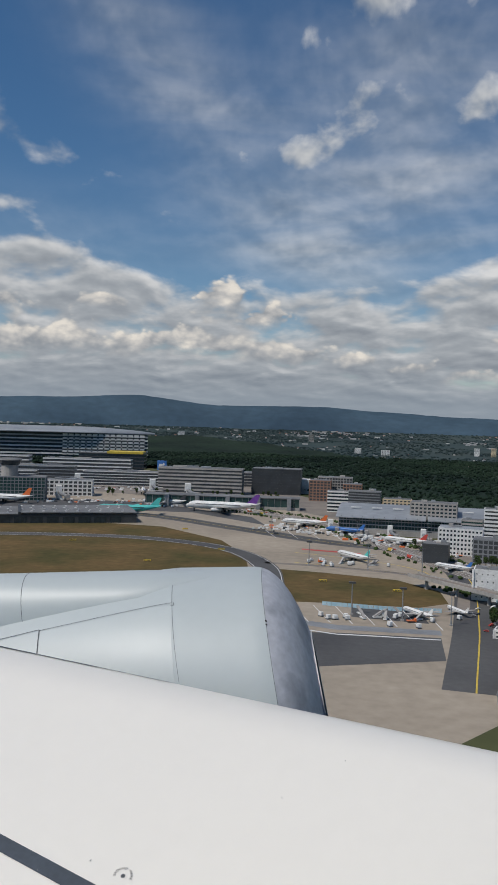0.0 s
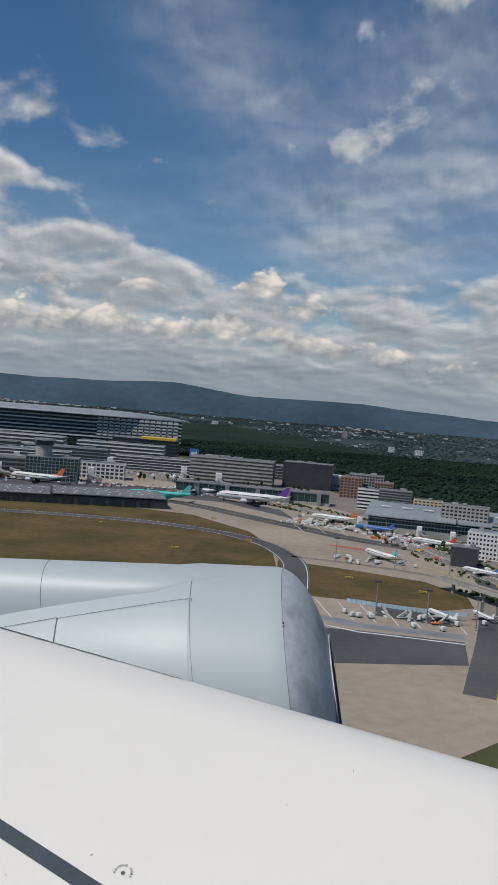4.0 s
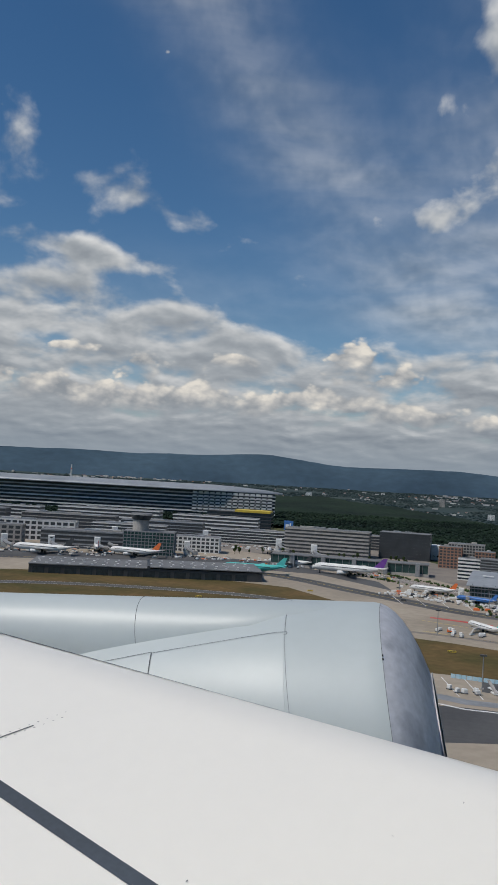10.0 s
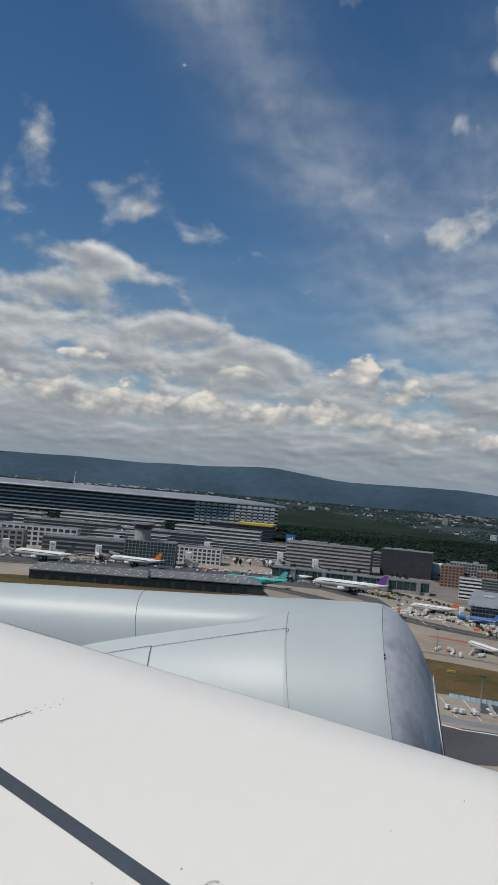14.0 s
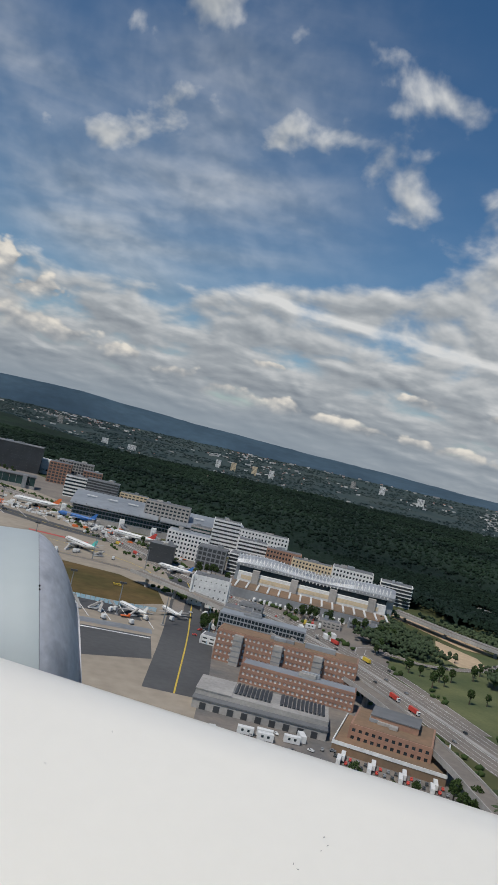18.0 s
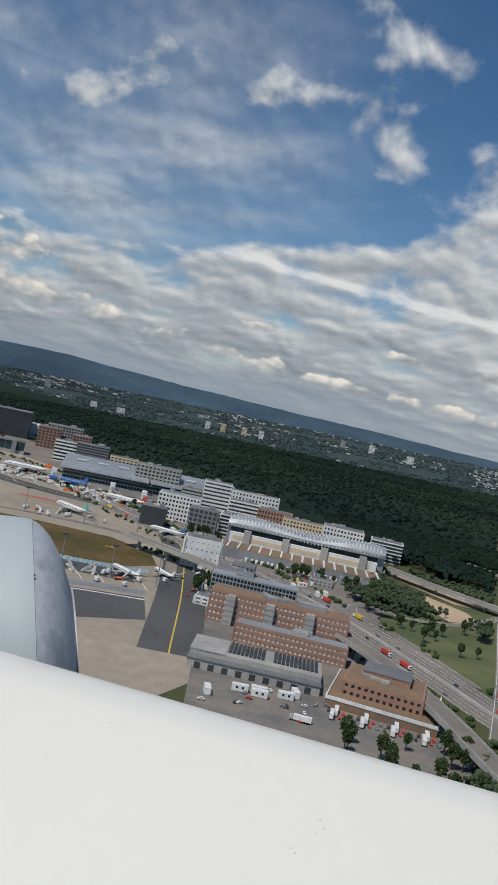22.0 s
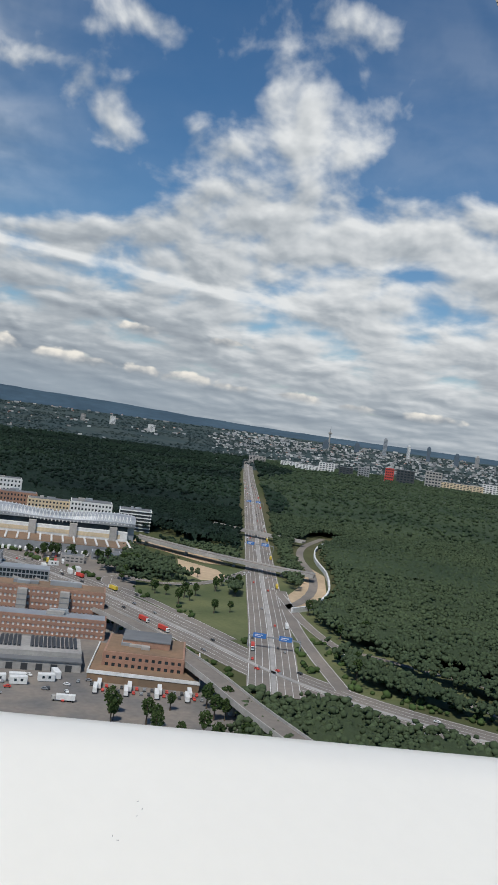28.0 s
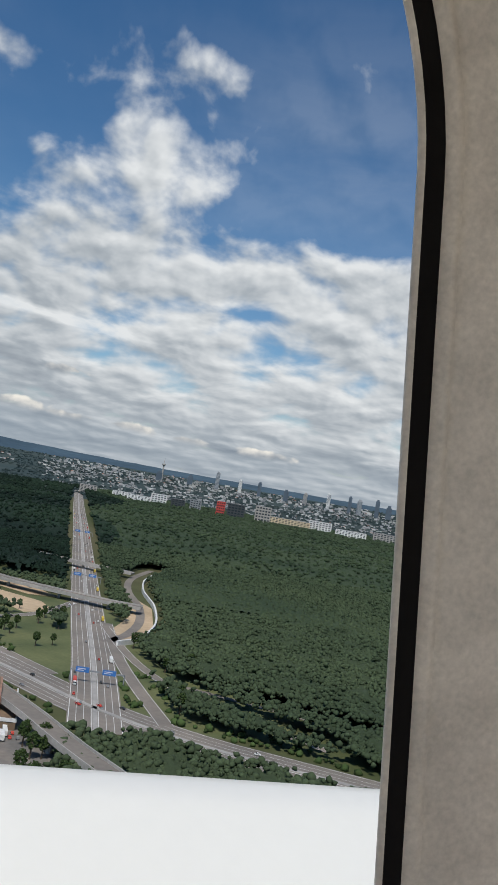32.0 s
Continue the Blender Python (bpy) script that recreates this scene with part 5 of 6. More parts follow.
for _a, _r, _l, _c in ((27, 1290, 60, "blue"), (23.5, 1300, 58, "dark"), (20.5, 1230, 58, "blue"), (14.4, 1240, 54, "yellow"), (9.4, 1150, 56, "blue"), (7.0, 1080, 52, "dark"), (21, 1060, 62, "red"), (28.5, 1075, 64, "blue")):
    airliner(*polr(_a, _r), 100 + (_r * 7) % 23, _l, "white", _c, "white airliner with a " + {"blue": "dark blue", "dark": "black", "yellow": "yellow", "red": "red"}[_c] + " tail fin at the pier")
    jet_bridge(*polr(_a - 0.6, _r + 40), _a, 1.4)


# ---------- vehicles and apron furniture ----------
def lorry(tint):
    t = thing("lorry", {"white": "white box lorry on the road", "red": "red box lorry on the road", "yellow": "yellow box lorry on the road"}[tint], "lorry", None, "road vehicles")
    part("trailer", mbox(-4.2, 2.2, -0.75, 0.75, 0.55, 2.4, bevel=0.06), M[tint], t)
    cab = part("cab", mbox(2.35, 3.7, -0.72, 0.72, 0.4, 2.0, bevel=0.15), M["white" if tint != "white" else "concrete"], t)
    part("windscreen", mbox(3.6, 3.72, -0.62, 0.62, 1.2, 1.8), M["glass"], cab)
    for x in (-3.5, -2.7, -1.9, 2.9):
        for s in (-0.62, 0.62):
            part("wheel", tube(bmesh.new(), [(x, s - 0.12, 0.32), (x, s + 0.12, 0.32)], 0.32, 8), M["seal"], t)
    return t


def car(tint, name):
    t = thing("car", name + " passenger car", "car", None, "road vehicles")
    bm = bmesh.new()
    half = [(-1.25, .35), (-1.25, .7), (-.85, .75), (-.55, 1.02), (.35, 1.02), (.75, .72), (1.25, .62), (1.25, .35)]
    loft(bm, [[Vector((x, s, z)) for x, z in half] for s in (-.5, .5)])
    part("body", bm, M[tint], t)
    part("window_glass", mbox(-.72, .56, -.505, .505, .74, .96), M["glass"], t)
    for x in (-.8, .8):
        for s in (-.45, .45):
            part("wheel", tube(bmesh.new(), [(x, s - .08, .2), (x, s + .08, .2)], .2, 8), M["seal"], t)
    return t


def build_stand_equipment():
    # far off, the loose gear of the stands: small boxes in three paints
    rng = random.Random(15)
    for m, label, n in (("white", "white vans and trolleys on the stands", 420), ("dark", "dark tugs and loaders on the stands", 160), ("orange", "orange ground vehicles on the stands", 36)):
        verts, faces = [], []
        for _ in range(n):
            a, r = rng.choice([(rng.uniform(2, 34), rng.gauss(1045, 16)), (rng.uniform(-13, 1), rng.gauss(770, 20)), (rng.uniform(4, 30), rng.gauss(1230, 20))])
            if a < 1:
                r += (a + 6) * 7
            x, y = polr(a, r)
            w, d, h, c = rng.uniform(0.8, 2.6), rng.uniform(0.7, 1.3), rng.uniform(0.9, 2.2), rng.uniform(0.55, 0.9)
            b = len(verts)
            verts += [(x + p * w * k, y + q * d * k, z) for z, k in ((0.05, 1), (h * c, 1), (h, 0.8)) for p, q in ((-1, -1), (1, -1), (1, 1), (-1, 1))]
            for l in (0, 4):
                faces += [(b + l + j, b + l + (j + 1) % 4, b + l + 4 + (j + 1) % 4, b + l + 4 + j) for j in range(4)]
            faces.append((b + 8, b + 9, b + 10, b + 11))
        tagged(mesh_from("stand_equipment", verts, faces, M[m]), label, "ground equipment", kind="stuff")


build_stand_equipment()


def build_traffic():
    lorries = [lorry(c) for c in ("white", "red", "yellow")]
    cars = [car(c, n) for c, n in (("white", "small white"), ("dark", "small black"), ("grey", "small grey"), ("red", "small red"))]
    rng = random.Random(5)
    used = set()
    for pts, lanes, n, z in ((MOTORWAY, (-10.6, -7, -3.5, 3.5, 7, 10.6), 66, 0.2), (AXIS, (-8.9, -5.9, -2.9, 2.9, 5.9, 8.9), 86, 0.24), (RAMP_B, (-1.6, 1.6), 8, 0.3)):
        line = smooth_line(pts, 6)
        for _ in range(n):
            i = rng.randrange(2, int(len(line) * (0.6 if pts is AXIS else 0.93)) - 2)
            lane = rng.choice(lanes)
            if any((lane, pts[0], j) in used for j in range(i - 2, i + 3)):
                continue
            used.add((lane, pts[0], i))
            d = line[i + 1] - line[i]
            s = Vector((d.y, -d.x, 0)).normalized()
            p = line[i] + s * lane
            turn = math.degrees(math.atan2(d.y, d.x)) + (180 if lane < 0 else 0)
            big = abs(lane) > 8 and rng.random() < 0.6
            copy_thing(rng.choice(lorries) if big else rng.choice(cars), pose(p.x, p.y, z, 0, 0, turn))
    for k, (a, r) in enumerate(((-14.6, 548), (-15.4, 560), (-16.0, 540), (-13.4, 560), (-17, 568), (-18.4, 572), (-20, 560), (-13, 590), (-21, 548), (-15, 600), (-22, 560))):
        x, y = polr(a, r)
        for j in range(4):
            copy_thing(cars[(k + j) % 4], pose(x + 2.2 * j, y + 1.2 * j, 0.12, 0, 0, 70))
    x0, y0 = polr(-17.0, 575)
    for k in range(40):
        copy_thing(lorries[0] if k % 3 else cars[k % 4], pose(x0 + 3.4 * (k % 20) + 1.1 * (k // 20), y0 - 1.3 * (k % 20) - 6 * (k // 20), 0.1, 0, 0, 70))
    x0, y0 = polr(-25.2, 300)
    for k in range(30):
        copy_thing(cars[(k * 7) % 4] if k % 4 else lorries[0], pose(x0 + 2.4 * (k % 15) + 0.7 * (k // 15), y0 - 1.3 * (k % 15) + 5.0 * (k // 15), 0.1, 0, 0, 64))
    box = thing("site_container", "white steel site container on a yard", "container", pose(*polr(-20, 305), 0.1, 0, 0, -20), "site containers")
    part("shell", mbox(-3, 3, -1.2, 1.2, 0.15, 2.7, bevel=0.06), M["white"], box)
    part("container_door", mbox(2.98, 3.04, -1.05, 1.05, 0.25, 2.5), M["grey"], box)
    for x in (-1.6, 0.6):
        part("window_glass", mbox(x, x + 0.9, -1.24, -1.19, 1.2, 2.1), M["glass"], box)
    for s in (-1, 1):
        part("skid", mbox(-2.9, 2.9, s * 0.8 - 0.12, s * 0.8 + 0.12, 0, 0.15), M["dark"], box)
    for k in range(9):
        x, y = polr(rng.uniform(-24, -14), rng.uniform(292, 312)) if k < 5 else polr(rng.uniform(-24, -20), rng.uniform(505, 530))
        copy_thing(box, pose(x, y, 0.1, 0, 0, rng.choice((-8, -12, 80)) + rng.uniform(-4, 4)))
    for k in range(40):
        x, y = polr(rng.uniform(-25, -16), rng.uniform(285, 312)) if k < 18 else polr(rng.uniform(-17, -13), rng.uniform(430, 500))
        copy_thing(rng.choice(cars + [lorries[0]]), pose(x, y, 0.1, 0, 0, rng.uniform(0, 360)))
    for o in lorries + cars:
        o.matrix_basis = pose(*polr(-22 + 0.5 * (lorries + cars).index(o), 535), 0.1, 0, 0, 70)
    # baggage carts and loaders along the stands
    cart = thing("baggage_cart", "white baggage container on a low trolley", "trolley", pose(*polr(-2, 772), 0.05), "ground equipment")
    part("container", mbox(-1.1, 1.1, -0.9, 0.9, 0.7, 2.5, bevel=0.15), M["white"], cart)
    part("trolley_bed", mbox(-1.5, 1.5, -1, 1, 0.4, 0.68), M["grey"], cart)
    for x in (-1, 1):
        part("wheel", tube(bmesh.new(), [(x, -0.9, 0.25), (x, 0.9, 0.25)], 0.25, 8), M["seal"], cart)
    steps = thing("boarding_stairs", "white mobile boarding stairs on a truck", "stairs", pose(*polr(-7, 448), 0.05, 0, 0, 30), "ground equipment")
    part("truck_base", mbox(-2.4, 2.4, -0.9, 0.9, 0.4, 1.0), M["white"], steps)
    bm = bmesh.new()
    loft(bm, [[Vector((-2.4, s, 1.0)), Vector((2.6, s, 4.2)), Vector((3.4, s, 4.2)), Vector((3.4, s, 3.8)), Vector((-1.6, s, 0.8))] for s in (-0.7, 0.7)])
    part("stair_flight", bm, M["concrete"], steps)
    loader = thing("ground_loader", "orange and white ground loader", "loader", pose(*polr(-9, 440), 0.05, 0, 0, 10), "ground equipment")
    part("platform", mbox(-2.4, 1.6, -1, 1, 0.9, 1.3), M["orange"], loader)
    part("cab", mbox(1.6, 2.6, -0.9, 0.9, 0.5, 2.2, bevel=0.1), M["orange"], loader)
    part("wheel_base", mbox(-2, 2.2, -0.8, 0.8, 0.1, 0.9), M["dark"], loader)
    for k in range(150):
        a, r = rng.choice([(0, 800), (-2.5, 785), (-4.5, 765), (-6.5, 750), (-8.5, 725), (-10.5, 700), (-12, 680), (-5.5, 612), (-3, 620), (-11.5, 460), (-9, 445), (-6, 440), (-3, 600), (3, 960), (6, 985), (9, 1000), (12, 1030), (16, 1040), (20, 1040), (24, 1050), (28, 1050), (14, 1010), (22, 1010)])
        base = polr(a, r)
        copy_thing(rng.choice([cart] * 8 + [steps, steps, loader]), pose(base[0] + rng.gauss(0, 16), base[1] + rng.gauss(0, 8), 0.05, 0, 0, rng.uniform(0, 180)))
    # floodlight masts
    mast = thing("floodlight_mast", "tall grey floodlight mast on the apron", "mast", pose(*polr(-2, 600), 0), "floodlight masts")
    part("pole", tube(bmesh.new(), [(0, 0, 0), (0, 0, 17)], [0.35, 0.2], 8), M["grey"], mast)
    part("lamp_head", mbox(-1.8, 1.8, -0.5, 0.5, 16.6, 17.6, bevel=0.1), M["dark"], mast)
    part("footing", mbox(-0.8, 0.8, -0.8, 0.8, 0, 0.8), M["concrete"], mast)
    for a, r in ((-6, 596), (-9.6, 590), (-5, 450), (-8.4, 442), (-11.6, 440), (0.6, 790), (-5.2, 752), (-10, 690), (8, 990), (16, 1020), (24, 1030)):
        copy_thing(mast, pose(*polr(a, r), 0))
    # blue and white blast fence
    f = thing("blast_fence", "low blue and white slatted blast fence", "fence", pose(0, 0, 0))
    for pts in (arc((-3, 470), (-8, 466), (-11, 470)), arc((-13.6, 560), (-14.6, 500), (-14.8, 420))):
        line = smooth_line(pts, 2.6)
        for a, b in zip(line, line[1:]):
            d = (b - a).normalized()
            n = Vector((d.y, -d.x, 0)) * 0.5
            bm = bmesh.new()
            loft(bm, [[a + n, a + n * 0.4 + Vector((0, 0, 2.2)), a - n, a - n + Vector((0, 0, 0.01))], [b + n - d * 0.3, b + n * 0.4 - d * 0.3 + Vector((0, 0, 2.2)), b - n - d * 0.3, b - n - d * 0.3 + Vector((0, 0, 0.01))]])
            part("fence_panel", bm, M["fence"], f)
    # yellow guidance signs in the grass
    sign = thing("taxiway_sign", "low yellow taxiway sign box in the grass", "sign", pose(*polr(9, 600), 0.05), "taxiway signs")
    part("box", mbox(-2.6, 2.6, -0.3, 0.3, 0.35, 1.5, bevel=0.06), M["yellow"], sign)
    for x in (-2, 0, 2):
        part("leg", mbox(x - 0.08, x + 0.08, -0.08, 0.08, 0, 0.36), M["dark"], sign)
    for i in range(5):
        part("sign_bar", mbox(-2.2 + 0.9 * i, -1.7 + 0.9 * i, -0.33, -0.3, 0.6, 1.25), M["dark"], sign)
    for a, r in ((-3, 540), (-8, 520), (14, 700), (4, 660), (6.5, 780)):
        copy_thing(sign, pose(*polr(a, r), 0.06, 0, 0, a))
    gantry = thing("sign_gantry", "blue motorway sign on a steel gantry", "sign", pose(*polr(-36.9, 385), 0, 0, 0, -37), "motorway signs")
    part("beam", mbox(-12, 12, -0.25, 0.25, 5.2, 5.8), M["grey"], gantry)
    for x in (-12, 12):
        part("post", mbox(x - 0.25, x + 0.25, -0.25, 0.25, 0, 5.8), M["grey"], gantry)
    for x in (-7, 5):
        part("sign_panel", mbox(x - 3, x + 3, -0.4, -0.25, 4.6, 7.0, bevel=0.05), M["blue"], gantry)
        part("sign_bar", mbox(x - 2.2, x + 1.5, -0.44, -0.4, 6.0, 6.3), M["white"], gantry)
        part("sign_bar", mbox(x - 2.2, x + 0.6, -0.44, -0.4, 5.3, 5.6), M["white"], gantry)
    copy_thing(gantry, pose(*polr(-35.0, 690), 0, 0, 0, -35))
    copy_thing(gantry, pose(*polr(-34.3, 1080), 0, 0, 0, -34))


M["fence"] = mat("pale blue fence slats", (0.26, 0.42, 0.50), (0.36, 0.48, 0.54), 0.4, 0.6)
build_traffic()


# ---------- woods ----------
_b = bmesh.new()
bmesh.ops.create_icosphere(_b, subdivisions=1, radius=1)
ICO_V = np.array([v.co[:] for v in _b.verts])
ICO_F = np.array([[v.index for v in f.verts] for f in _b.faces])
_b.free()


def blobs(name, centres, sizes, squash, material, seed, label, category):
    """Many uneven leaf clumps in one mesh."""
    rs = np.random.RandomState(seed)
    n = len(centres)
    k = len(ICO_V)
    jitter = rs.uniform(0.62, 1.25, (n, k, 1))
    v = ICO_V[None] * jitter * sizes[:, None, None]
    v[:, :, 2] *= squash
    a = rs.uniform(0, 6.28, n)
    c, s = np.cos(a)[:, None], np.sin(a)[:, None]
    v[:, :, 0], v[:, :, 1] = v[:, :, 0] * c - v[:, :, 1] * s, v[:, :, 0] * s + v[:, :, 1] * c
    v += centres[:, None, :]
    f = (ICO_F[None] + (np.arange(n) * k)[:, None, None]).reshape(-1, 3)
    me = bpy.data.meshes.new(name)
    me.vertices.add(n * k)
    me.vertices.foreach_set("co", v.reshape(-1))
    me.loops.add(f.size)
    me.loops.foreach_set("vertex_index", f.reshape(-1).astype(np.int32))
    me.polygons.add(len(f))
    me.polygons.foreach_set("loop_start", np.arange(0, f.size, 3, dtype=np.int32))
    me.polygons.foreach_set("use_smooth", np.ones(len(f), bool))
    me.update(calc_edges=True)
    me.materials.append(M[material])
    return tagged(new(name, me), label, category, kind="stuff")


def clear_of(xy, keep):
    """Which points lie clear of the roads: keep is a list of (curve, distance)."""
    ok = np.ones(len(xy), bool)
    for pts, dist in keep:
        line = np.array([(p.x, p.y) for p in smooth_line(pts, 8)])
        for q in line:
            ok &= (xy[:, 0] - q[0]) ** 2 + (xy[:, 1] - q[1]) ** 2 > dist * dist
    return ok


ROADS = [(MOTORWAY, 19), (AXIS, 16), (RAMP_A, 8), (RAMP_B, 7), (RAMP_D, 7), (CROSS, 11), (CROSS_B, 9), (FOREST_ROAD, 4.5), (LOOP_ROAD, 9), (LOOP_WALL, 6)]


def wooded(x, y):
    """Where the mixed wood beside the motorways grows."""
    az, r = np.degrees(np.arctan2(-x, y)), np.hypot(x, y)
    gaps = np.sin(x / 17) * np.cos(y / 21) < -0.15
    right = (az < -35.5) & ~(gaps & (az > -40) & (r < 470))
    left = (az > -34.6) & (az < -26) & (r > 520) & (r < 655) & ~gaps & ~((az < -29.3) & (r < 610) & (r > 525))
    verge = (az > -36) & (az < -24.5) & (r > 440) & (r < 560) & gaps
    return right | left | verge


def scatter(seed, az0, az1, r0, r1, n, edge):
    rs = np.random.RandomState(seed)
    r = np.sqrt(rs.uniform(r0 * r0, r1 * r1, n))
    a = np.radians(rs.uniform(az0, az1, n))
    xy = np.stack([-r * np.sin(a), r * np.cos(a)], 1)
    return xy[[edge(math.degrees(q), d) for q, d in zip(a, r)]], rs


def near_edge(az):
    """How far off the wood begins, by bearing."""
    for a, b, ra, rb in ((7, 90, 1750, 1750), (-5, 7, 1040, 1750), (-12, -5, 850, 1040), (-25, -12, 745, 850), (-35, -25, 655, 745)):
        if a < az <= b:
            return ra + (rb - ra) * (az - a) / (b - a)
    return 232


def far_edge(az):
    """Where the wood ends and the towns of the plain begin, by bearing."""
    k = min(1.0, max(0.0, (6 - az) / 16))
    return 3500 - 1340 * k + 60 * math.sin(az * 1.3) * (1 - k)


def roof_height(r):
    """Mean height of the tree tops, which grow taller away from the roads."""
    return 5.6 + 1.9 * np.clip((r - 640) / 300, 0, 1)


def build_canopy():
    """The closed roof of the wide forest: one uneven sheet of tree tops."""
    rs = np.random.RandomState(40)
    azs, radii = np.arange(44, -72.1, -0.14), 620 * 1.0105 ** np.arange(171)
    A, R = np.meshgrid(azs, radii, indexing="ij")
    a, r = (A + rs.uniform(-0.06, 0.06, A.shape)).reshape(-1), (R * rs.uniform(0.997, 1.003, R.shape)).reshape(-1)
    x, y = -r * np.sin(np.radians(a)), r * np.cos(np.radians(a))
    inside = np.array([q > near_edge(p) + 30 * math.sin(p * 1.7) + 14 * math.sin(p * 9.1) for p, q in zip(a, r)])
    inside &= clear_of(np.stack([x, y], 1), [(AXIS, 17), (CROSS, 12), (CROSS_B, 11), (LOOP_WALL, 8), (LOOP_ROAD, 12)]) & np.array([q < far_edge(p) for p, q in zip(a, r)])
    h = np.where(a < -34, roof_height(r), 7.5) + np.maximum(0, r - 2550) * 0.0385 + rs.uniform(-1.5, 1.5, len(r)) + 1.6 * np.sin(x / 60) * np.cos(y / 75)
    n = len(radii)
    i, j = (q.reshape(-1) for q in np.meshgrid(np.arange(len(azs) - 1), np.arange(n - 1), indexing="ij"))
    f = np.stack([i * n + j, (i + 1) * n + j, (i + 1) * n + j + 1, i * n + j + 1], 1)
    f = f[inside[f].all(1)]
    # one forest, parted by bearing: cloud-shaded colour left, sunlit colour right
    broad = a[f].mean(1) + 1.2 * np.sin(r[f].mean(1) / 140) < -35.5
    for part_, m, label in ((f[~broad], "forest", "wide dark green forest canopy with painted cloud shade"), (f[broad], "broad", "wide green forest canopy in a sunlit colour")):
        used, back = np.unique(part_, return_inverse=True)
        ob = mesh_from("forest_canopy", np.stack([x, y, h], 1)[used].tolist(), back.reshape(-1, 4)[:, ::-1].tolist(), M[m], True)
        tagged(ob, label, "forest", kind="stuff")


def build_near_canopy():
    """The roof of the mixed wood beside the motorways, open over the roads."""
    rs = np.random.RandomState(41)
    azs, radii = np.arange(-24, -66.1, -0.22), 236 * 1.0085 ** np.arange(119)
    A, R = np.meshgrid(azs, radii, indexing="ij")
    a, r = (A + rs.uniform(-0.1, 0.1, A.shape)).reshape(-1), (R * rs.uniform(0.997, 1.003, R.shape)).reshape(-1)
    x, y = -r * np.sin(np.radians(a)), r * np.cos(np.radians(a))
    inside = clear_of(np.stack([x, y], 1), [(c, d + 2) for c, d in ROADS])
    inside &= wooded(x, y)
    h = 5.7 + rs.uniform(-1.1, 1.1, len(r)) + 0.8 * np.sin(x / 9) * np.cos(y / 8)
    n = len(radii)
    i, j = (q.reshape(-1) for q in np.meshgrid(np.arange(len(azs) - 1), np.arange(n - 1), indexing="ij"))
    f = np.stack([i * n + j, (i + 1) * n + j, (i + 1) * n + j + 1, i * n + j + 1], 1)
    f = f[inside[f].all(1)]
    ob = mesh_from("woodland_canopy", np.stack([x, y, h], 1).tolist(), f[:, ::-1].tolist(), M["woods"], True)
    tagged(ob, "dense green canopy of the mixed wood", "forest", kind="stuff")


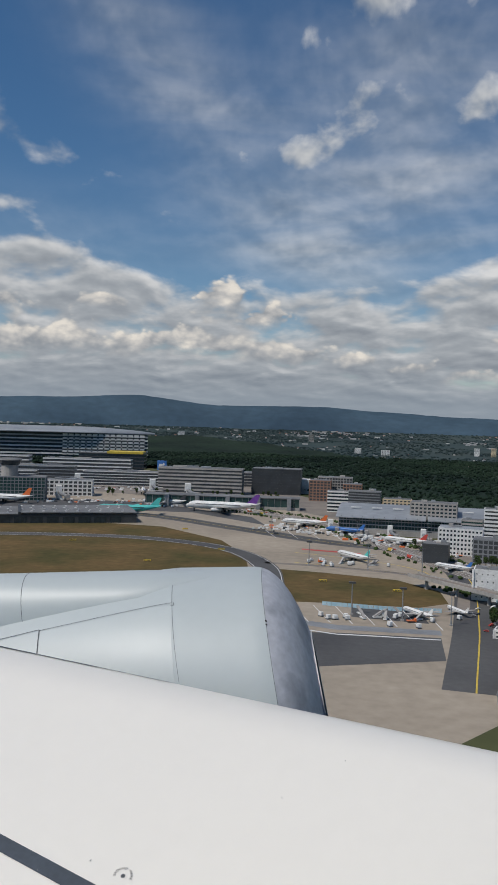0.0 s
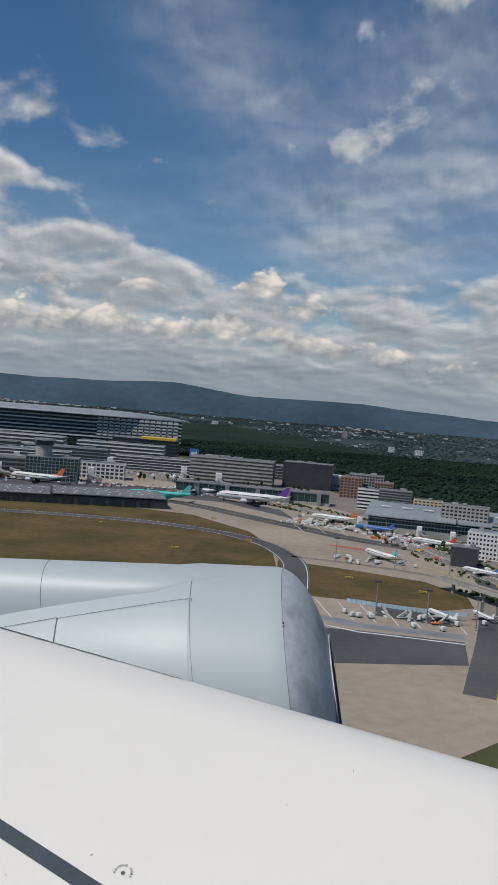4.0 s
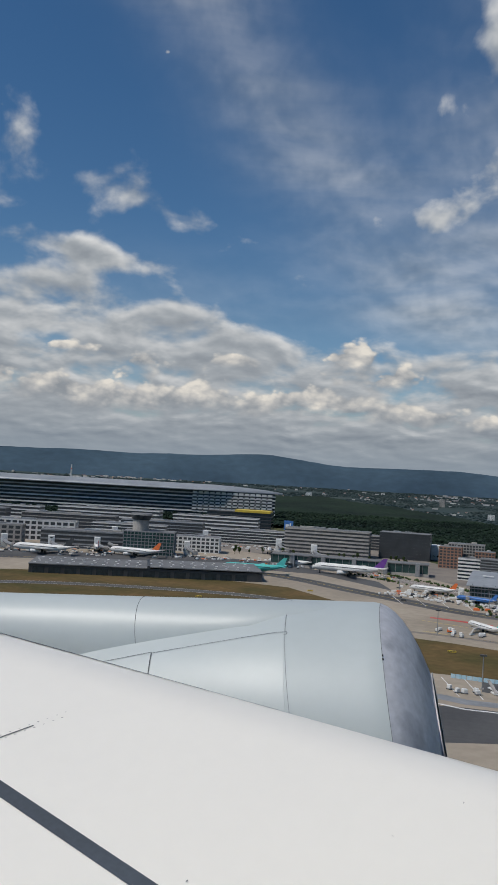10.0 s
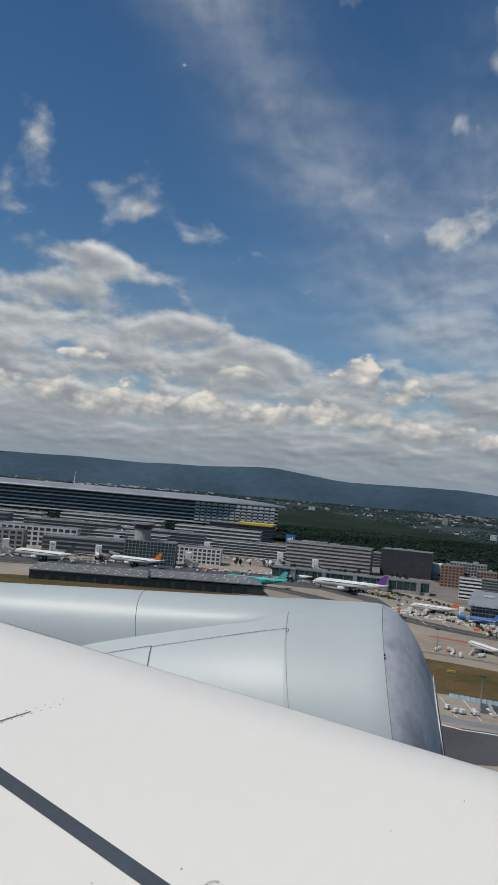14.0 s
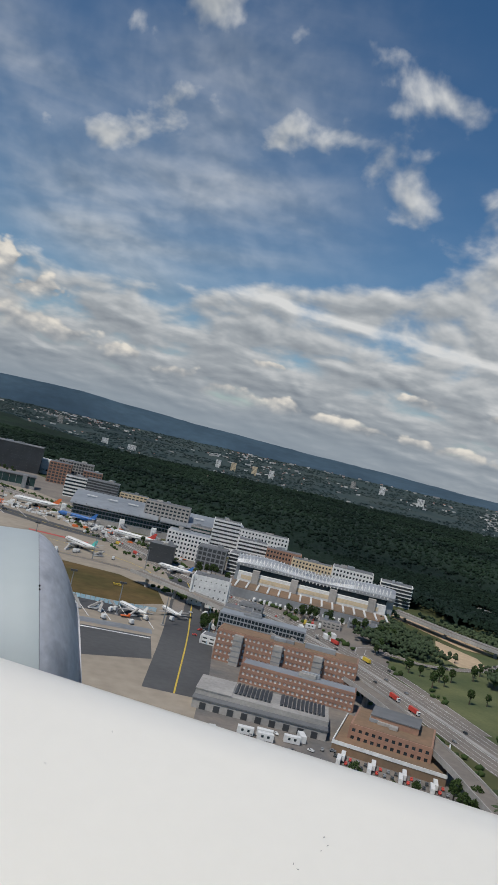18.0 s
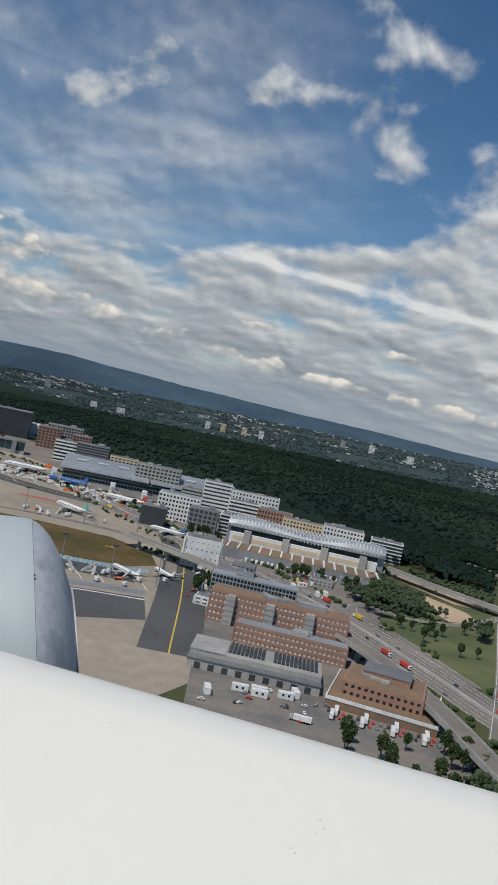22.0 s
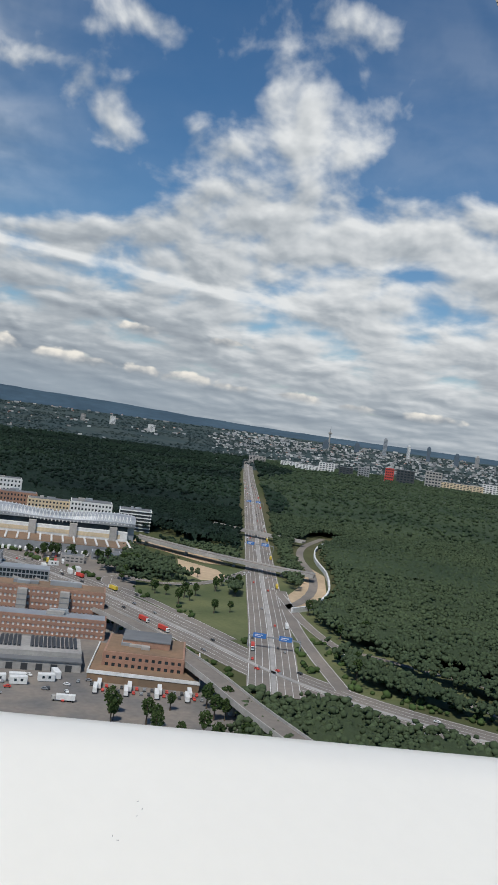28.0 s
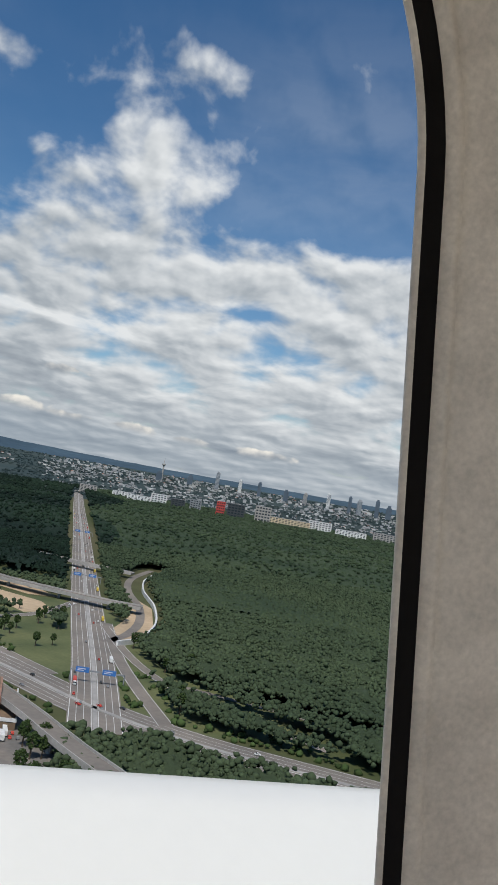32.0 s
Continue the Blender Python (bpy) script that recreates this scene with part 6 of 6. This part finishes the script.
def build_woods():
    build_canopy()
    build_near_canopy()
    far_xy, rs = scatter(3, -72, 44, 900, 2540, 50000, lambda a, r: r > near_edge(a) + 25 * math.sin(a * 1.7))
    far_xy = far_xy[clear_of(far_xy, [(AXIS, 18)])]
    r = np.hypot(far_xy[:, 0], far_xy[:, 1])
    size = (2.3 + 1.9 * (r - 900) / 1640) * rs.uniform(0.7, 1.35, len(r))
    h = 8 + rs.uniform(-2.2, 2.2, len(r)) + 2 * np.sin(far_xy[:, 0] / 60) * np.cos(far_xy[:, 1] / 75)
    # loose crowns follow the same split of shaded and sunlit colour
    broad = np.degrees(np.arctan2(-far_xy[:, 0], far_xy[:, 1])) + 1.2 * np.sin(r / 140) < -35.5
    for pick, m, label in ((~broad, "forest", "wide dark green forest canopy with painted cloud shade"), (broad, "broad", "wide green forest canopy in a sunlit colour")):
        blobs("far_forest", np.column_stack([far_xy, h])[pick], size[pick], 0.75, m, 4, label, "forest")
    mid_xy, rs = scatter(6, -66, -22, 232, 940, 30000, lambda a, r: r > 655 or a < -24)
    ok = clear_of(mid_xy, ROADS)
    x, y = mid_xy[:, 0], mid_xy[:, 1]
    ok &= wooded(x, y) | (np.hypot(x, y) > [near_edge(a) for a in np.degrees(np.arctan2(-x, y))])
    mid_xy = mid_xy[ok]
    n = len(mid_xy)
    cs, ss = [], []
    tree = rs.uniform(0.75, 1.3, n)
    for j in range(4):
        off = rs.normal(0, 1.2, (n, 2)) * tree[:, None]
        z = (roof_height(np.hypot(x, y)[ok]) - 0.7 + (0, 0.8, 1.4, 0.4)[j] + rs.uniform(-0.5, 0.5, n)) * (0.6 + 0.4 * tree)
        cs.append(np.column_stack([mid_xy + off, z]))
        ss.append(rs.uniform(0.7, 1.5, n) * tree)
    cs, ss = np.concatenate(cs), np.concatenate(ss)
    # crowns over the far forest get its cloud-shaded colour, others the sunlit one
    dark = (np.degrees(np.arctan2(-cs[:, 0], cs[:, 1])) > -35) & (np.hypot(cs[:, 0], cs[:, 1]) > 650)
    for pick, m, label in ((~dark, "woods", "dense mixed forest with uneven tree crowns"), (dark, "forest", "dark forest edge with painted cloud shade")):
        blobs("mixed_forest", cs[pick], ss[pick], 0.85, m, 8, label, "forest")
    # bushes along roads and between the buildings
    rs = np.random.RandomState(12)
    pts = []
    for curve, off, spread, count in ((MOTORWAY, 19, 3.5, 380), (MOTORWAY, -20, 2.5, 200), (RAMP_A, 11, 4, 120), (RAMP_D, -9, 4, 120), (VIADUCT, 9, 3, 90)):
        line = smooth_line(curve, 3)
        for _ in range(count):
            i = rs.randint(1, len(line) - 1)
            d = line[i + 1] - line[i - 1] if i + 1 < len(line) else line[i] - line[i - 1]
            s = Vector((d.y, -d.x, 0)).normalized()
            p = line[i] - s * (off + rs.normal(0, spread))
            pts.append((p.x, p.y, rs.uniform(0.4, 1.4)))
    pts = np.array(pts)
    pts = pts[clear_of(pts[:, :2], [(MOTORWAY, 15), (AXIS, 12), (RAMP_A, 5), (RAMP_B, 4.5), (RAMP_D, 4.5)])]
    blobs("roadside_bushes", pts, rs.uniform(0.9, 2.2, len(pts)), 0.8, "leaf", 13, "green bushes along the motorway banks", "bushes")


build_woods()


def broadleaf(seed, height):
    """A tree: tapered trunk, limbs and a crown of small leaf clumps."""
    rng = random.Random(seed)
    t = thing("tree", "green broadleaf tree with an uneven crown", "tree", None, "trees")
    part("trunk", tube(bmesh.new(), [(0, 0, 0), (0.1, 0.05, height * 0.3), (0.0, 0.1, height * 0.75)], [height * 0.035, height * 0.026, 0.04], 7), M["bark"], t)
    for i in range(4):
        a = rng.uniform(0, 6.28)
        part("limb", tube(bmesh.new(), [(0, 0, height * (0.3 + 0.1 * i)), (math.cos(a) * height * 0.13, math.sin(a) * height * 0.13, height * (0.45 + 0.1 * i)), (math.cos(a) * height * 0.22, math.sin(a) * height * 0.22, height * (0.55 + 0.1 * i))], [0.11, 0.07, 0.03], 5), M["bark"], t)
    rs = np.random.RandomState(seed)
    bm = bmesh.new()
    for _ in range(230):
        v = Vector(rs.normal(0, 1, 3)).normalized() * rs.uniform(0.45, 1.0) ** 0.6
        lump = 0.8 + 0.3 * noise.noise(v * 2.1 + Vector((seed, 0, 0)))
        c = Vector((v.x * height * 0.27 * lump, v.y * height * 0.27 * lump, height * 0.64 + v.z * height * 0.34 * lump))
        q = Euler(rs.uniform(0, 6.28, 3)).to_matrix()
        s = height * rs.uniform(0.03, 0.06)
        vs = [bm.verts.new(c + q @ Vector(p) * s) for p in ((1, 0, 0.2), (-0.3, 0.9, -0.2), (-0.9, -0.3, 0.25), (0.2, -1, -0.2), (0, 0, 0.6))]
        for a, b in ((0, 1), (1, 2), (2, 3), (3, 0)):
            bm.faces.new((vs[a], vs[b], vs[4]))
    part("crown", bm, M["leaf"], t)
    return t


def build_trees():
    kinds = [broadleaf(s, h) for s, h in ((1, 8.5), (2, 7.0), (3, 10.0))]
    rng = random.Random(9)
    spots = []
    for n, a0, a1, r0, r1 in ((60, -26, -9, 715, 745), (40, -27, -15, 545, 560), (34, -24, -13, 612, 640), (30, -34, -25, 430, 560), (26, -44, -38, 330, 470), (16, -16.6, -14.2, 440, 505), (20, -36, -26, 255, 300), (24, 0, 12, 1110, 1160), (20, -14, -9, 840, 860)):
        for _ in range(n):
            spots.append(polr(rng.uniform(a0, a1), rng.uniform(r0, r1)))
    xy = np.array(spots)
    ok = clear_of(xy, ROADS)
    for i, (x, y) in enumerate(xy[ok]):
        if i < 3:
            kinds[i].matrix_basis = pose(x, y, 0, 0, 0, 30 * i)
        else:
            copy_thing(rng.choice(kinds), pose(x, y, 0, 0, 0, rng.uniform(0, 360)))


build_trees()


# ---------- far towns and skyline ----------
def houses(name, label, spots, wall, roof):
    """Many small gabled or flat-roofed houses: one mesh of walls and roofs."""
    verts, faces, mats = [], [], []
    for x, y, z, w, d, h, a, gable in spots:
        c, s = math.cos(a), math.sin(a)
        b = len(verts)
        pts = [(-w, -d, -2), (w, -d, -2), (w, d, -2), (-w, d, -2), (-w, -d, h), (w, -d, h), (w, d, h), (-w, d, h), (-w, 0, h + gable), (w, 0, h + gable)]
        verts += [(x + p * c - q * s, y + p * s + q * c, z + k) for p, q, k in pts]
        for f, m in (((0, 1, 5, 4), 0), ((1, 2, 6, 9, 5), 0), ((2, 3, 7, 6), 0), ((3, 0, 4, 8, 7), 0), ((4, 5, 9, 8), 1), ((6, 7, 8, 9), 1)):
            faces.append(tuple(b + i for i in f))
            mats.append(m)
    ob = mesh_from(name, verts, faces, M[wall])
    ob.data.materials.append(M[roof])
    ob.data.polygons.foreach_set("material_index", mats)
    return tagged(ob, label, "houses", kind="stuff")


M["townwall"] = mat("pale town walls", (0.50, 0.49, 0.47), (0.34, 0.34, 0.34), 0.05, 0.8, island=0.35)
# tower colours muted towards blue grey: city haze painted in
M["haze_glass"] = mat("tower glass with painted haze", (0.10, 0.13, 0.165), (0.08, 0.105, 0.135), 0.02, 0.3)
M["haze_pale"] = mat("pale stone with painted haze", (0.30, 0.32, 0.335), (0.25, 0.27, 0.285), 0.02, 0.7)
M["tiles"] = mat("red roof tiles", (0.30, 0.13, 0.08), (0.20, 0.10, 0.07), 0.05, 0.8, island=0.3)
M["citywall"] = mat("pale city walls", (0.46, 0.455, 0.44), (0.20, 0.21, 0.22), 0.02, 0.8, island=0.4)
M["slate"] = mat("grey town roofs", (0.26, 0.26, 0.26), (0.14, 0.14, 0.15), 0.05, 0.7, island=0.3)


def build_towns():
    rng = random.Random(21)
    red, grey = [], []
    for _ in range(9000):
        az = rng.uniform(-74, 44)
        r = far_edge(az) + 15 + (4400 - far_edge(az)) * rng.random()
        density = 0.04 + 1.1 * max(0.0, noise.noise(Vector((az * 0.16, r * 0.0040, 2))) - 0.12) + (0.12 if az < -32 else 0)
        if rng.random() > density:
            continue
        x, y = polr(az, r)
        k = 0.8 + (r - 2580) / 2800
        if rng.random() < 0.55:
            red.append((x, y, land(r), 3.2 * k * rng.uniform(.7, 1.4), 2.3 * k, 2.6 * k, rng.uniform(0, 3.14), 1.6 * k))
        else:
            grey.append((x, y, land(r), 5.5 * k * rng.uniform(.5, 2.0), 3.4 * k, 2.8 * k * rng.uniform(.7, 2.2), radians(-12) + rng.uniform(-.2, .2), 0.05))
    houses("town_houses", "far white houses with red tiled roofs", red, "townwall", "tiles")
    houses("town_blocks", "far pale flat-roofed blocks and sheds", grey, "townwall", "slate")
    city = []
    for _ in range(2700):
        az, r = rng.uniform(-31, -78), 2190 + 1900 * rng.random() ** 0.9
        x, y = polr(az, r)
        k = 0.85 + (r - 2575) / 2600
        city.append((x, y, land(r), rng.uniform(2, 7) * k, 2.6 * k, rng.choice((3, 3, 4, 4, 5, 6, 8)) * k * rng.uniform(0.7, 1.2), radians(az) + rng.uniform(-.3, .3), 0.05))
    houses("city_blocks", "dense pale city blocks seen through haze", city, "citywall", "slate")
    cs = []
    for _ in range(26000):
        az = rng.uniform(-78, 44)
        r = far_edge(az) + (4440 - far_edge(az)) * rng.random()
        if noise.noise(Vector((az * 0.2, r * 0.004, 9))) > -0.2:
            x, y = polr(az, r)
            cs.append((x, y, land(r) + (3.5 if az < -30 else 2)))
    cs = np.array(cs)
    blobs("far_tree_belts", cs, np.random.RandomState(2).uniform(3, 6.5, len(cs)), 0.45, "far", 31, "far tree belts in a haze-tinted blue green between the houses", "trees")
    # blocks of flats and towers that stand out
    for az, r, w, h, m in ((-10.5, 2900, 16, 26, "white"), (-11.3, 2900, 16, 28, "cream"), (-12.4, 2920, 16, 30, "cream"), (-13.3, 2930, 16, 28, "white"), (-6, 2800, 26, 16, "white"), (-4.6, 2830, 20, 18, "white"),
                           (4.5, 3000, 24, 18, "white"), (8, 2900, 30, 14, "white"), (10, 2950, 40, 12, "white"), (15, 3300, 40, 14, "white"), (-2.2, 3400, 20, 30, "concrete"), (-19, 3500, 22, 34, "white"), (-17.5, 3500, 18, 28, "concrete"), (-21, 3300, 26, 30, "white")):
        az = az * SPREAD + SHIFT
        r = max(r, far_edge(az) + 70)
        x, y = polr(az, r)
        b = building("tower_block", "far pale block of flats over tree tops", x, y, w, 12, h, 7, 5, m, "glass", turn=-az, plant=1, spandrel=0.55)
        b.matrix_basis = pose(x, y, land(r), 0, 0, az)
    # district at the edge of the wood
    for az, r, w, d, h, m in ((-29.2, 2560, 60, 30, 22, "white"), (-30.2, 2600, 40, 30, 34, "white"), (-31.2, 2560, 34, 30, 30, "dark"), (-32.1, 2580, 28, 26, 36, "grey"), (-33.4, 2570, 21, 18, 44, "red"), (-34.2, 2570, 44, 24, 44, "dark"),
                              (-35.6, 2590, 40, 26, 50, "concrete"), (-37, 2600, 110, 40, 26, "cream"), (-38.6, 2640, 60, 40, 34, "white"), (-40.2, 2600, 80, 40, 24, "white"), (-28.3, 2700, 50, 30, 20, "white"), (-42, 2680, 70, 30, 30, "concrete"), (-44.2, 2640, 60, 30, 26, "white"), (-26.6, 2680, 44, 26, 24, "concrete"), (-46.5, 2680, 80, 30, 24, "white")):
        az, r = az * SPREAD + SHIFT, r - 330
        x, y = polr(az, r)
        b = building("office_building", "far " + {"white": "white", "dark": "dark glass", "grey": "grey", "red": "bright red", "concrete": "pale grey", "cream": "cream"}[m] + " office block at the edge of the city", x, y, w, d, h * 0.95, 6, max(4, w // 8), m, "glass", turn=az, plant=1, spandrel=0.5)
        b.matrix_basis = pose(x, y, land(r), 0, 0, az)
    # skyscrapers
    for az, top, w, m in ((-33.0, 0.40, 17, "haze_pale"), (-34.2, 0.15, 15, "white"), (-35.2, 0.20, 16, "haze_glass"), (-36.6, -0.05, 22, "haze_glass"), (-37.6, 0.0, 18, "concrete"), (-38.8, 0.25, 16, "white"), (-39.9, 0.3, 15, "haze_glass"), (-40.4, 0.15, 22, "haze_pale"),
                          (-41.3, 0.35, 18, "haze_glass"), (-41.9, 0.05, 24, "haze_glass"), (-42.4, 0.55, 14, "haze_pale"), (-43.0, 0.2, 20, "haze_glass"), (-43.8, 0.0, 24, "haze_pale"), (-45.0, 0.2, 18, "haze_glass"), (-46.4, 0.1, 20, "haze_pale"), (-31.6, -0.2, 24, "haze_glass"), (-30.0, -0.3, 26, "haze_glass")):
        r, az = 3800, az * SPREAD + SHIFT
        x, y = polr(az, r)
        h = EYE + r * math.tan(radians(top)) - land(r)
        b = building("skyscraper", "far " + {"white": "white", "haze_glass": "blue grey glass", "haze_pale": "pale grey", "concrete": "pale stone"}[m] + " skyscraper in the city haze", x, y, w, w, h, 14, 0, m, "haze_glass", plant=0, spandrel=0.6)
        b.matrix_basis = pose(x, y, land(r), 0, 0, az)
        part("crown_storey", mbox(-w * 0.3, w * 0.3, w * 0.2, w * 0.8, h + 0.6, h + w * 0.4), M[m], b)
    # television tower
    r, az = 4000, -38.8
    x, y = polr(az, r)
    t = thing("television_tower", "slim concrete television tower with a disc head", "tower", pose(x, y, land(r)))
    H = EYE + r * math.tan(radians(0.78)) - land(r)
    part("shaft", tube(bmesh.new(), [(0, 0, 0), (0, 0, H * 0.7)], [4.5, 3], 12), M["concrete"], t)
    part("head", tube(bmesh.new(), [(0, 0, H * 0.62), (0, 0, H * 0.66), (0, 0, H * 0.72)], [4, 9, 8], 14), M["concrete"], t)
    part("antenna", tube(bmesh.new(), [(0, 0, H * 0.72), (0, 0, H)], [1.6, 0.8], 8), M["concrete"], t)
    # chimney of the works
    x, y = polr(23, 3300)
    t = thing("works_chimney", "slim white chimney beside pale works sheds", "chimney", pose(x, y, land(3300)))
    part("stack", tube(bmesh.new(), [(0, 0, 0), (0, 0, 88)], [4, 2.4], 10), M["white"], t)
    part("stack_band", tube(bmesh.new(), [(0, 0, 70), (0, 0, 74)], [3.0, 2.95], 10), M["red"], t)


build_towns()
